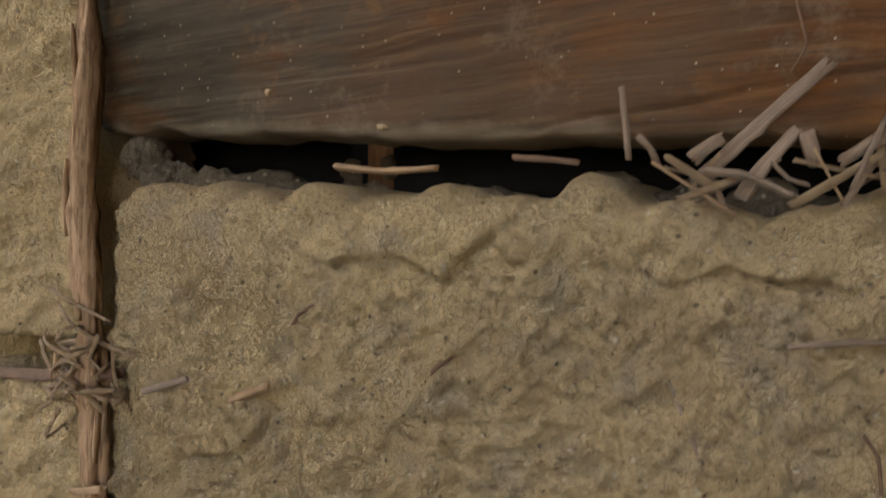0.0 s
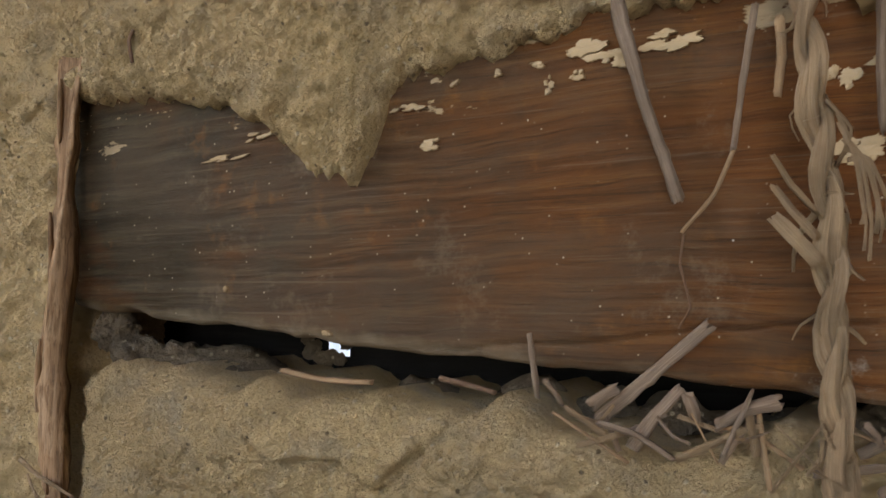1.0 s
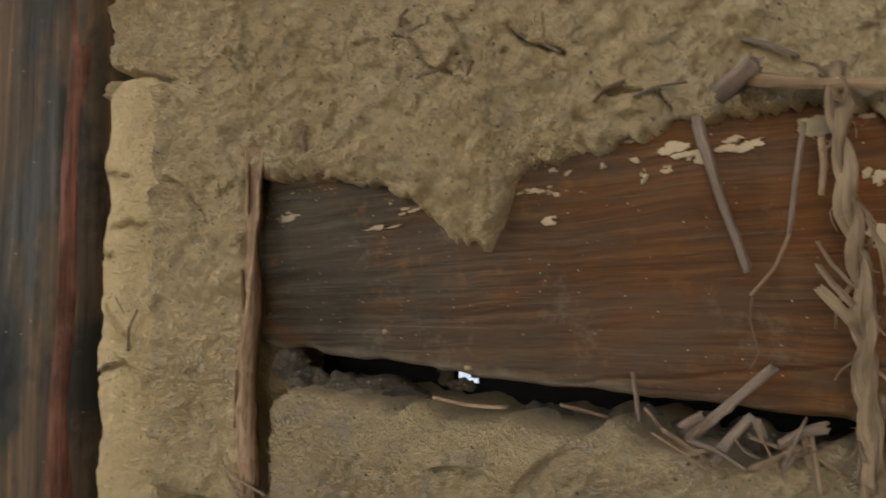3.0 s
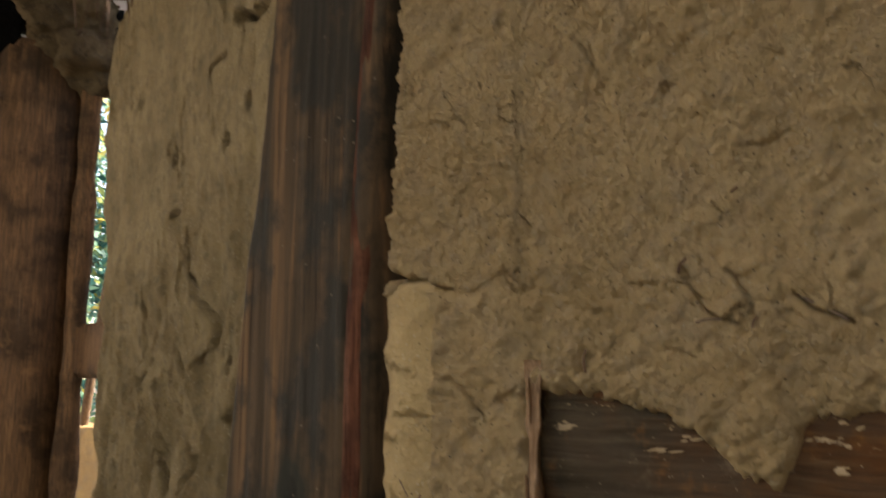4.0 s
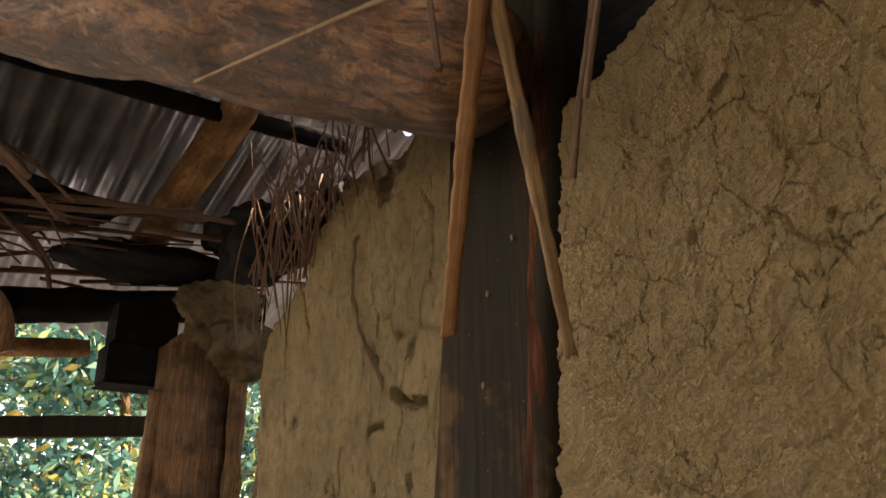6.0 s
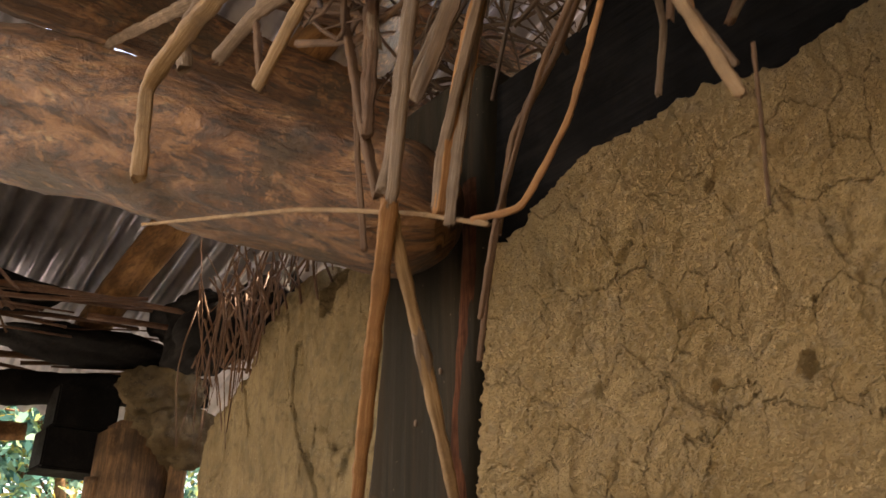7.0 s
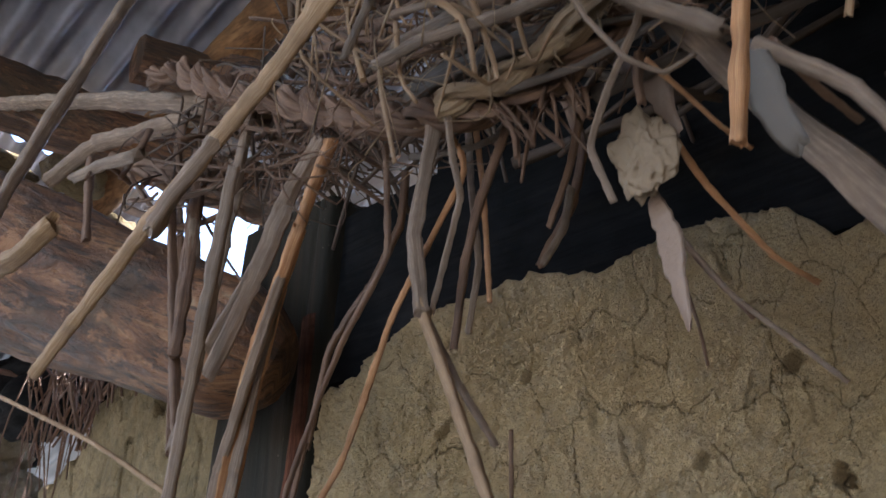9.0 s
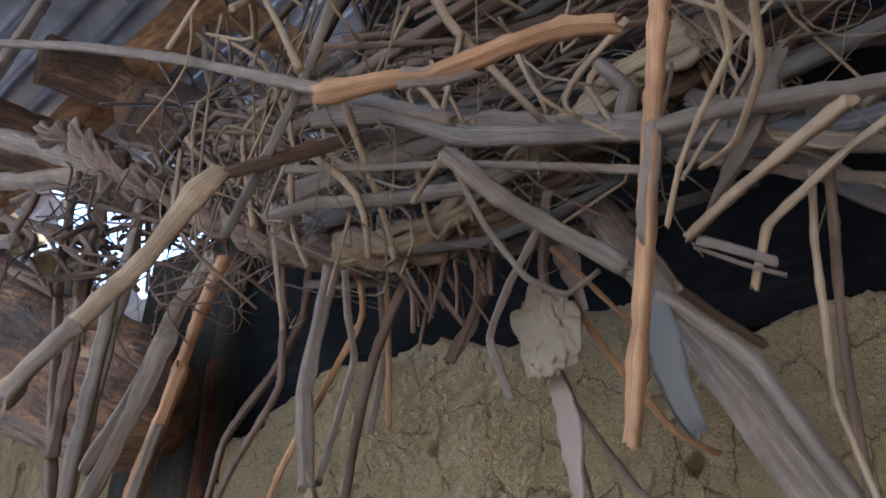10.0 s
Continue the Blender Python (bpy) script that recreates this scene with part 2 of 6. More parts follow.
def rail_material():
    """Planed softwood gone grey at one end and red-brown at the other, with wavy grain, scratches and dust."""
    m, nt, bs = material("rail_wood")
    plain = coords(nt)
    sep = nt.nodes.new("ShaderNodeSeparateXYZ")
    nt.links.new(plain, sep.inputs[0])
    wave = noise_tex(nt, plain, 5, 3, 0.5)
    comb = nt.nodes.new("ShaderNodeCombineXYZ")
    nt.links.new(calc(nt, "MULTIPLY", sep.outputs[0], 4.0), comb.inputs[0])
    nt.links.new(calc(nt, "ADD", calc(nt, "MULTIPLY", sep.outputs[2], 115.0), calc(nt, "MULTIPLY", wave, 4.5)), comb.inputs[2])
    g1 = noise_tex(nt, comb.outputs[0], 1.7, 5, 0.6, 0.3)
    g2 = noise_tex(nt, comb.outputs[0], 5.0, 8, 0.8, 0.5)
    blot = noise_tex(nt, plain, 16, 5, 0.65)
    spot = noise_tex(nt, plain, 34, 5, 0.7)
    along = calc(nt, "ADD", sep.outputs[0], calc(nt, "MULTIPLY", calc(nt, "SUBTRACT", blot, 0.5), 0.5))
    red = ramp(nt, g1, (0.26, (0.075, 0.028, 0.01)), (0.5, (0.13, 0.048, 0.014)), (0.76, (0.19, 0.077, 0.021)))
    old = ramp(nt, g1, (0.3, (0.022, 0.017, 0.01)), (0.5, (0.04, 0.03, 0.018)), (0.74, (0.085, 0.065, 0.04)))
    place = nt.nodes.new("ShaderNodeMapRange")
    place.inputs[1].default_value, place.inputs[2].default_value = -0.3, 0.02
    nt.links.new(along, place.inputs[0])
    col = mix(nt, place.outputs[0], old, red)
    col = mix(nt, ramp(nt, spot, (0.58, grey(0)), (0.76, grey(0.5))), col, (0.28, 0.11, 0.02))
    col = mix(nt, ramp(nt, g2, (0.36, grey(0.8)), (0.48, grey(0))), col, (0.03, 0.016, 0.009))
    col = mix(nt, ramp(nt, g2, (0.57, grey(0)), (0.72, grey(0.5))), col, (0.2, 0.15, 0.1))
    haze = noise_tex(nt, coords(nt, (5.0, 5.0, 16.0)), 1.6, 6, 0.65)
    col = mix(nt, ramp(nt, haze, (0.45, grey(0)), (0.66, grey(0.6))), col, (0.08, 0.058, 0.038))
    col = mix(nt, ramp(nt, haze, (0.3, grey(0.55)), (0.44, grey(0))), col, (0.13, 0.045, 0.011))
    # fine pale scratches along the grain
    fine_v = coords(nt, (7.0, 40.0, 420.0))
    scratch = noise_tex(nt, fine_v, 1.0, 5, 0.75, 0.35)
    col = mix(nt, ramp(nt, scratch, (0.57, grey(0)), (0.7, grey(0.28))), col, (0.22, 0.17, 0.12))
    col = mix(nt, ramp(nt, scratch, (0.32, grey(0.6)), (0.43, grey(0))), col, (0.028, 0.014, 0.008))
    dust = noise_tex(nt, plain, 24, 8, 0.8)
    col = mix(nt, ramp(nt, dust, (0.57, grey(0)), (0.72, grey(0.34))), col, (0.25, 0.2, 0.14))
    # thin smears of clay, thickest under the broken rim of the daub
    smear_v = coords(nt, (1.0, 1.0, 2.4))
    smear = noise_tex(nt, smear_v, 26, 6, 0.6)
    rise = nt.nodes.new("ShaderNodeMapRange")
    for k, val in ((1, 1.22), (2, 1.335), (3, -0.25), (4, 0.035)):
        rise.inputs[k].default_value = val
    nt.links.new(sep.outputs[2], rise.inputs[0])
    mask = ramp(nt, calc(nt, "ADD", smear, rise.outputs[0]), (0.61, grey(0)), (0.625, grey(0.85)))
    col = mix(nt, mask, col, (0.42, 0.31, 0.19))
    # grey lichen-like dust low on the rail towards its far end
    low = nt.nodes.new("ShaderNodeMapRange")
    for k, val in ((1, 1.23), (2, 1.18), (3, -0.25), (4, 0.12)):
        low.inputs[k].default_value = val
    nt.links.new(sep.outputs[2], low.inputs[0])
    east = nt.nodes.new("ShaderNodeMapRange")
    for k, val in ((1, -0.02), (2, 0.06), (3, -0.2), (4, 0.0)):
        east.inputs[k].default_value = val
    nt.links.new(sep.outputs[0], east.inputs[0])
    bloom = ramp(nt, calc(nt, "ADD", calc(nt, "ADD", noise_tex(nt, plain, 45, 7, 0.75), low.outputs[0]), east.outputs[0]), (0.47, grey(0)), (0.6, grey(0.7)))
    col = mix(nt, bloom, col, (0.33, 0.3, 0.25))
    # dusty lower lip of the rail
    lip = calc(nt, "SUBTRACT", calc(nt, "ADD", sep.outputs[2], calc(nt, "MULTIPLY", sep.outputs[0], 0.0763)), 1.186)
    lip = calc(nt, "ADD", lip, calc(nt, "MULTIPLY", calc(nt, "SUBTRACT", spot, 0.5), 0.02))
    lip_fade = nt.nodes.new("ShaderNodeMapRange")
    for k, val in ((1, -0.002), (2, 0.005), (3, 0.35), (4, 0.0)):
        lip_fade.inputs[k].default_value = val
    nt.links.new(lip, lip_fade.inputs[0])
    col = mix(nt, lip_fade.outputs[0], col, (0.31, 0.25, 0.17))
    speck = node(nt, "ShaderNodeTexVoronoi", Scale=330.0)
    nt.links.new(plain, speck.inputs["Vector"])
    sc = nt.nodes.new("ShaderNodeSeparateColor")
    nt.links.new(speck.outputs["Color"], sc.inputs[0])
    f = calc(nt, "MULTIPLY", ramp(nt, speck.outputs["Distance"], (0.1, grey(1)), (0.2, grey(0))), ramp(nt, sc.outputs[0], (0.9, grey(0)), (0.94, grey(0.8))))
    col = mix(nt, f, col, (0.45, 0.38, 0.29))
    nt.links.new(col, bs.inputs["Base Color"])
    nt.links.new(ramp(nt, blot, (0.3, grey(0.42)), (0.7, grey(0.72))), bs.inputs["Roughness"])
    bs.inputs["Specular IOR Level"].default_value = 0.1
    bump(nt, bs, (g1, 0.3, 0.002), (scratch, 0.8, 0.0012), (g2, 0.9, 0.0016), (dust, 0.4, 0.0015), (mask, 0.8, 0.0012))
    return m


RAIL = rail_material()


def post_material():
    """Hewn post: fine straight grain, reddish streaks, and greasy grey-black soot that is thickest near the roof."""
    m, nt, bs = material("post_wood")
    plain = coords(nt)
    fibre = coords(nt, (95.0, 60.0, 2.2))
    band = coords(nt, (26.0, 18.0, 1.1))
    thin = noise_tex(nt, fibre, 1.0, 6, 0.7, 0.25)
    broad = noise_tex(nt, band, 1.0, 5, 0.6, 0.8)
    blot = noise_tex(nt, plain, 7, 6, 0.62)
    small = noise_tex(nt, plain, 26, 5, 0.65)
    col = ramp(nt, broad, (0.34, (0.035, 0.026, 0.017)), (0.5, (0.07, 0.046, 0.027)), (0.66, (0.13, 0.075, 0.038)))
    col = mix(nt, ramp(nt, thin, (0.34, grey(0.85)), (0.48, grey(0))), col, (0.014, 0.009, 0.006))
    col = mix(nt, ramp(nt, thin, (0.57, grey(0)), (0.7, grey(0.6))), col, (0.2, 0.1, 0.045))
    sep = nt.nodes.new("ShaderNodeSeparateXYZ")
    nt.links.new(plain, sep.inputs[0])
    high = nt.nodes.new("ShaderNodeMapRange")
    for k, val in ((1, 1.65), (2, 2.1), (3, 0.0), (4, 0.3)):
        high.inputs[k].default_value = val
    nt.links.new(sep.outputs[2], high.inputs[0])
    soot = ramp(nt, calc(nt, "ADD", blot, high.outputs[0]), (0.47, grey(0)), (0.56, grey(0.85)))
    col = mix(nt, soot, col, (0.015, 0.014, 0.011))
    # a big knot, dark and greenish
    off = nt.nodes.new("ShaderNodeVectorMath")
    off.operation = "SUBTRACT"
    nt.links.new(plain, off.inputs[0])
    off.inputs[1].default_value = (-0.714, 0.274, 1.19)
    squash = nt.nodes.new("ShaderNodeVectorMath")
    squash.operation = "MULTIPLY"
    nt.links.new(off.outputs[0], squash.inputs[0])
    squash.inputs[1].default_value = (18.0, 4.0, 9.0)
    ln = nt.nodes.new("ShaderNodeVectorMath")
    ln.operation = "LENGTH"
    nt.links.new(squash.outputs[0], ln.inputs[0])
    far = calc(nt, "ADD", ln.outputs["Value"], calc(nt, "MULTIPLY", calc(nt, "SUBTRACT", small, 0.5), 0.9))
    col = mix(nt, ramp(nt, far, (0.55, grey(0.9)), (0.85, grey(0))), col, (0.022, 0.023, 0.018))
    col = mix(nt, ramp(nt, far, (0.2, grey(0.8)), (0.42, grey(0))), col, (0.008, 0.008, 0.007))
    speck = node(nt, "ShaderNodeTexVoronoi", Scale=120.0)
    nt.links.new(plain, speck.inputs["Vector"])
    sc = nt.nodes.new("ShaderNodeSeparateColor")
    nt.links.new(speck.outputs["Color"], sc.inputs[0])
    f = calc(nt, "MULTIPLY", ramp(nt, speck.outputs["Distance"], (0.08, grey(1)), (0.16, grey(0))), ramp(nt, sc.outputs[0], (0.94, grey(0)), (0.96, grey(0.6))))
    col = mix(nt, f, col, (0.3, 0.24, 0.17))
    nt.links.new(col, bs.inputs["Base Color"])
    nt.links.new(ramp(nt, soot, (0.0, grey(0.8)), (1.0, grey(0.6))), bs.inputs["Roughness"])
    bs.inputs["Specular IOR Level"].default_value = 0.06
    bump(nt, bs, (broad, 0.4, 0.004), (thin, 0.7, 0.0016), (small, 0.3, 0.002))
    return m


POST = post_material()
POST_EDGE = wood_material("post_edge_wood", 2, (0.035, 0.014, 0.009), (0.095, 0.036, 0.02), (0.17, 0.075, 0.045), 0.8, patches=(0.45, 0.62), spec=0.06)
# near-black timber; its colour also serves as shade in slot and gable
DARK = wood_material("dark_wood_and_shade", 0, (0.006, 0.006, 0.006), (0.011, 0.01, 0.01), (0.02, 0.017, 0.015), 0.8, 0.7, spec=0.06)
BARK = wood_material("bark_strip", 2, (0.11, 0.058, 0.034), (0.24, 0.13, 0.076), (0.37, 0.23, 0.14), 0.85, 1.6, patches=(0.55, 0.75))

STICKBARK = wood_material("peeling_bark", 2, (0.12, 0.07, 0.042), (0.27, 0.165, 0.095), (0.42, 0.285, 0.18), 0.9, 2.2, patches=(0.55, 0.75), spec=0.05)


def log_material():
    """Peeled trunk: streaks along the log from its UV, remains of dark bast, pale sapwood."""
    m, nt, bs = material("peeled_log")
    uv = coords(nt, (3.0, 6.0, 1.0), "UV")
    v = coords(nt)
    s1 = noise_tex(nt, uv, 2.0, 8, 0.7, 1.6)
    s2 = noise_tex(nt, uv, 7.0, 6, 0.7, 0.3)
    blot = noise_tex(nt, v, 14, 6, 0.7)
    wide = noise_tex(nt, v, 6, 4, 0.6)
    col = ramp(nt, s1, (0.34, (0.045, 0.022, 0.012)), (0.47, (0.14, 0.06, 0.026)), (0.58, (0.27, 0.125, 0.052)), (0.72, (0.42, 0.28, 0.15)))
    col = mix(nt, ramp(nt, wide, (0.5, grey(0)), (0.6, grey(0.8))), col, (0.07, 0.042, 0.02))
    col = mix(nt, ramp(nt, blot, (0.56, grey(0)), (0.62, grey(0.85))), col, (0.34, 0.16, 0.07))
    col = mix(nt, ramp(nt, s2, (0.4, grey(0.85)), (0.5, grey(0))), col, (0.035, 0.02, 0.013))
    nt.links.new(col, bs.inputs["Base Color"])
    bs.inputs["Roughness"].default_value = 0.6
    bump(nt, bs, (s1, 1.0, 0.014), (blot, 0.9, 0.012), (s2, 0.8, 0.004))
    return m


LOGWOOD = log_material()
OLDPOST = wood_material("weathered_post", 2, (0.085, 0.055, 0.034), (0.18, 0.1, 0.052), (0.32, 0.18, 0.09), 0.8, 1.2, patches=(0.45, 0.62))
POLE = wood_material("rafter_wood", 0, (0.13, 0.065, 0.03), (0.26, 0.13, 0.055), (0.36, 0.2, 0.09), 0.65, 0.5)
PALE = straw_material("straw_pale", (0.36, 0.22, 0.115), (0.6, 0.42, 0.25), 0.7)
GREY = straw_material("straw_grey", (0.2, 0.14, 0.098), (0.42, 0.315, 0.225), 0.7)
ORANGE = straw_material("cane_orange", (0.38, 0.175, 0.072), (0.62, 0.36, 0.17), 0.6)
BROWN = straw_material("straw_brown", (0.13, 0.07, 0.042), (0.3, 0.175, 0.1), 0.7)
ROPE = straw_material("rope_straw", (0.42, 0.28, 0.155), (0.68, 0.5, 0.31), 1.0, 16.0)
BRUSH = straw_material("thatch_brush", (0.04, 0.026, 0.018), (0.13, 0.08, 0.05))
STICK = straw_material("eave_stick", (0.09, 0.043, 0.026), (0.22, 0.115, 0.065), 0.8)
BRANCH = straw_material("grey_branch", (0.13, 0.105, 0.085), (0.27, 0.23, 0.185), 1.0)


def plain_material(name, color, rough, metal=0.0, bump_scale=60, strength=0.2, vary=0.35, spec=0.3):
    m, nt, b = material(name)
    v = coords(nt)
    n = noise_tex(nt, v, bump_scale, 5, 0.6)
    n2 = noise_tex(nt, v, 6, 4, 0.6)
    col = mix(nt, ramp(nt, n2, (0.35, grey(0)), (0.7, grey(1))), color, tuple(c * (1 - vary) for c in color))
    nt.links.new(col, b.inputs["Base Color"])
    b.inputs["Roughness"].default_value = rough
    b.inputs["Metallic"].default_value = metal
    b.inputs["Specular IOR Level"].default_value = spec
    bump(nt, b, (n, strength, 0.002))
    return m


SHEET = plain_material("galvanised_sheet", (0.5, 0.5, 0.57), 0.36, 0.6, 25, 0.05, 0.5)
EARTH = plain_material("bare_earth", (0.1, 0.095, 0.08), 0.95, 0, 20, 0.6)
FLAKE = plain_material("clay_smear", (0.35, 0.255, 0.15), 0.9, 0, 300, 0.5, 0.25)
HUSK = plain_material("papery_husk", (0.25, 0.175, 0.13), 0.9, 0, 150, 0.8, 0.3, spec=0.05)
LEAFDRY = straw_material("dry_leaf", (0.13, 0.085, 0.055), (0.3, 0.21, 0.14), 1.0)
WAD = plain_material("clay_wad", (0.26, 0.19, 0.128), 0.95, 0, 130, 1.0, 0.3, spec=0.03)
PLASTIC = plain_material("plastic_film", (0.12, 0.1, 0.082), 0.7, 0, 70, 0.5, 0.3, spec=0.05)
HOLE_WHITE = plain_material("hole_backdrop_white", (0.8, 0.82, 0.84), 0.9, 0, 40, 0.3, 0.1)


def leaf_material():
    m, nt, b = material("leaves")
    info = nt.nodes.new("ShaderNodeNewGeometry")
    col = ramp(nt, info.outputs["Random Per Island"], (0.0, (0.025, 0.1, 0.1)), (0.4, (0.07, 0.23, 0.2)), (0.7, (0.22, 0.44, 0.34)), (0.88, (0.46, 0.54, 0.2)), (1.0, (0.6, 0.38, 0.07)))
    nt.links.new(col, b.inputs["Base Color"])
    b.inputs["Roughness"].default_value = 0.5
    tr = nt.nodes.new("ShaderNodeBsdfTranslucent")
    nt.links.new(col, tr.inputs[0])
    mx = node(nt, "ShaderNodeMixShader", Fac=0.55)
    nt.links.new(b.outputs[0], mx.inputs[1])
    nt.links.new(tr.outputs[0], mx.inputs[2])
    nt.links.new(mx.outputs[0], nt.nodes["Material Output"].inputs[0])
    return m


LEAF = leaf_material()


# ---------------------------------------------------------------- mesh helpers
def mesh_object(name, verts, faces, mat, parent=None, smooth=True, uvs=None, label=""):
    me = bpy.data.meshes.new(name)
    me.from_pydata([tuple(v) for v in verts], [], faces)
    me.materials.append(mat)
    if smooth:
        me.polygons.foreach_set("use_smooth", [len(f) < 5 for f in faces])
    if uvs is not None:
        layer = me.uv_layers.new(name="UVMap")
        loops = np.empty(len(me.loops), dtype=np.int32)
        me.loops.foreach_get("vertex_index", loops)
        layer.data.foreach_set("uv", np.asarray(uvs, dtype=np.float32)[loops].ravel())
    me.update()
    ob = new(name, me)
    if parent:
        ob.parent = parent
    if label:
        ob["label"] = label
    return ob


def part(name, bm, mat, parent=None, label="", smooth=False):
    me = bpy.data.meshes.new(name)
    bm.to_mesh(me)
    bm.free()
    me.materials.append(mat)
    if smooth:
        me.polygons.foreach_set("use_smooth", [True] * len(me.polygons))
    ob = new(name, me)
    if parent:
        ob.parent = parent
    if label:
        ob["label"] = label
    return ob


def box_bm(x0, x1, y0, y1, z0, z1, bevel=0.004):
    bm = bmesh.new()
    bmesh.ops.create_cube(bm, size=1)
    for v in bm.verts:
        v.co = Vector(((x0 + x1) / 2 + v.co.x * (x1 - x0), (y0 + y1) / 2 + v.co.y * (y1 - y0), (z0 + z1) / 2 + v.co.z * (z1 - z0)))
    if bevel:
        bmesh.ops.bevel(bm, geom=bm.edges[:], offset=bevel, segments=2, affect="EDGES")
    return bm


def grid_sheet(name, us, vs, place, mat, back=0.05, parent=None):
    """A surface over two parameters, with its rim drawn back in y to give it thickness."""
    nu, nv = len(us), len(vs)
    U, V = np.meshgrid(us, vs)
    P = np.stack(place(U, V), -1).reshape(-1, 3)
    idx = np.arange(nu * nv).reshape(nv, nu)
    faces = np.stack([idx[:-1, :-1], idx[:-1, 1:], idx[1:, 1:], idx[1:, :-1]], -1).reshape(-1, 4)
    rim = np.concatenate([idx[0, :], idx[1:, -1], idx[-1, -2::-1], idx[-2:0:-1, 0]])
    R = P[rim].copy()
    R[:, 1] += back
    base = len(P)
    n = len(rim)
    k = np.arange(n)
    side = np.stack([rim, base + k, base + (k + 1) % n, rim[(k + 1) % n]], -1)
    return mesh_object(name, np.concatenate([P, R]), faces.tolist() + side.tolist(), mat, parent)


def smooth_path(points, step, k=0.5):
    """A curve through the points; a small k keeps the kinks sharp."""
    p = np.array(points, float)
    if len(p) == 2:
        n = max(2, int(np.linalg.norm(p[1] - p[0]) / step))
        return p[0] + (p[1] - p[0]) * np.linspace(0, 1, n + 1)[:, None]
    q = np.vstack([2 * p[0] - p[1], p, 2 * p[-1] - p[-2]])
    out = []
    for i in range(1, len(q) - 2):
        n = max(2, int(np.linalg.norm(q[i + 1] - q[i]) / step))
        for t in np.linspace(0, 1, n, endpoint=False):
            a, b, c, d = q[i - 1], q[i], q[i + 1], q[i + 2]
            m0, m1 = k * (c - a), k * (d - b)
            out.append((2 * t ** 3 - 3 * t * t + 1) * b + (t ** 3 - 2 * t * t + t) * m0 + (3 * t * t - 2 * t ** 3) * c + (t ** 3 - t * t) * m1)
    out.append(p[-1])
    return np.array(out)


def tube_data(path, radii, sides=8, flat=1.0, turn=0.0, twist=0.0, rough=0.0, seed=0, lobes=0, jag=0.0):
    """Verts, faces and UVs of a tube along a path; flat squeezes it into a strip."""
    rng = np.random.RandomState(seed)
    n = len(path)
    tang = np.gradient(path, axis=0)
    tang /= np.linalg.norm(tang, axis=1)[:, None] + 1e-12
    ref = np.array((0.31, -0.9, 0.3)) if abs(tang[0][1]) < 0.8 else np.array((1.0, 0.1, 0))
    verts, uvs = [], []
    side = np.cross(tang[0], ref)
    side /= np.linalg.norm(side)
    length = np.concatenate([[0], np.cumsum(np.linalg.norm(np.diff(path, axis=0), axis=1))])
    wob = rng.uniform(1 - rough, 1 + rough, sides) * (1 + 0.16 * np.cos(lobes * np.linspace(0, 2 * math.pi, sides, endpoint=False)) if lobes else 1)
    for i in range(n):
        side = side - tang[i] * (side @ tang[i])
        side /= np.linalg.norm(side)
        up = np.cross(tang[i], side)
        a = np.linspace(0, 2 * math.pi, sides, endpoint=False)
        cu, cv = np.cos(a) * wob, np.sin(a) * flat * wob
        w = turn + twist * length[i]
        cu, cv = cu * math.cos(w) - cv * math.sin(w), cu * math.sin(w) + cv * math.cos(w)
        r = radii[i] * (1 + rough * 0.5 * rng.uniform(-1, 1))
        ring = path[i] + r * (cu[:, None] * side + cv[:, None] * up)
        if jag and i in (0, n - 1):
            ring = ring + tang[i] * (r * jag * rng.uniform(-1, 1, sides))[:, None]
        verts.append(ring)
        uvs.append(np.stack([np.full(sides, length[i]), np.arange(sides) / sides], -1))
    verts = np.concatenate(verts)
    uvs = np.concatenate(uvs)
    faces = []
    for i in range(n - 1):
        for k in range(sides):
            faces.append((i * sides + k, i * sides + (k + 1) % sides, (i + 1) * sides + (k + 1) % sides, (i + 1) * sides + k))
    faces.append(tuple(range(sides - 1, -1, -1)))
    faces.append(tuple(range((n - 1) * sides, n * sides)))
    return verts, faces, uvs


def join(pieces):
    verts, faces, uvs, base = [], [], [], 0
    for v, f, u in pieces:
        verts.append(v)
        uvs.append(u)
        faces += [tuple(i + base for i in q) for q in f]
        base += len(v)
    return np.concatenate(verts), faces, np.concatenate(uvs)


stalk_count = [0]


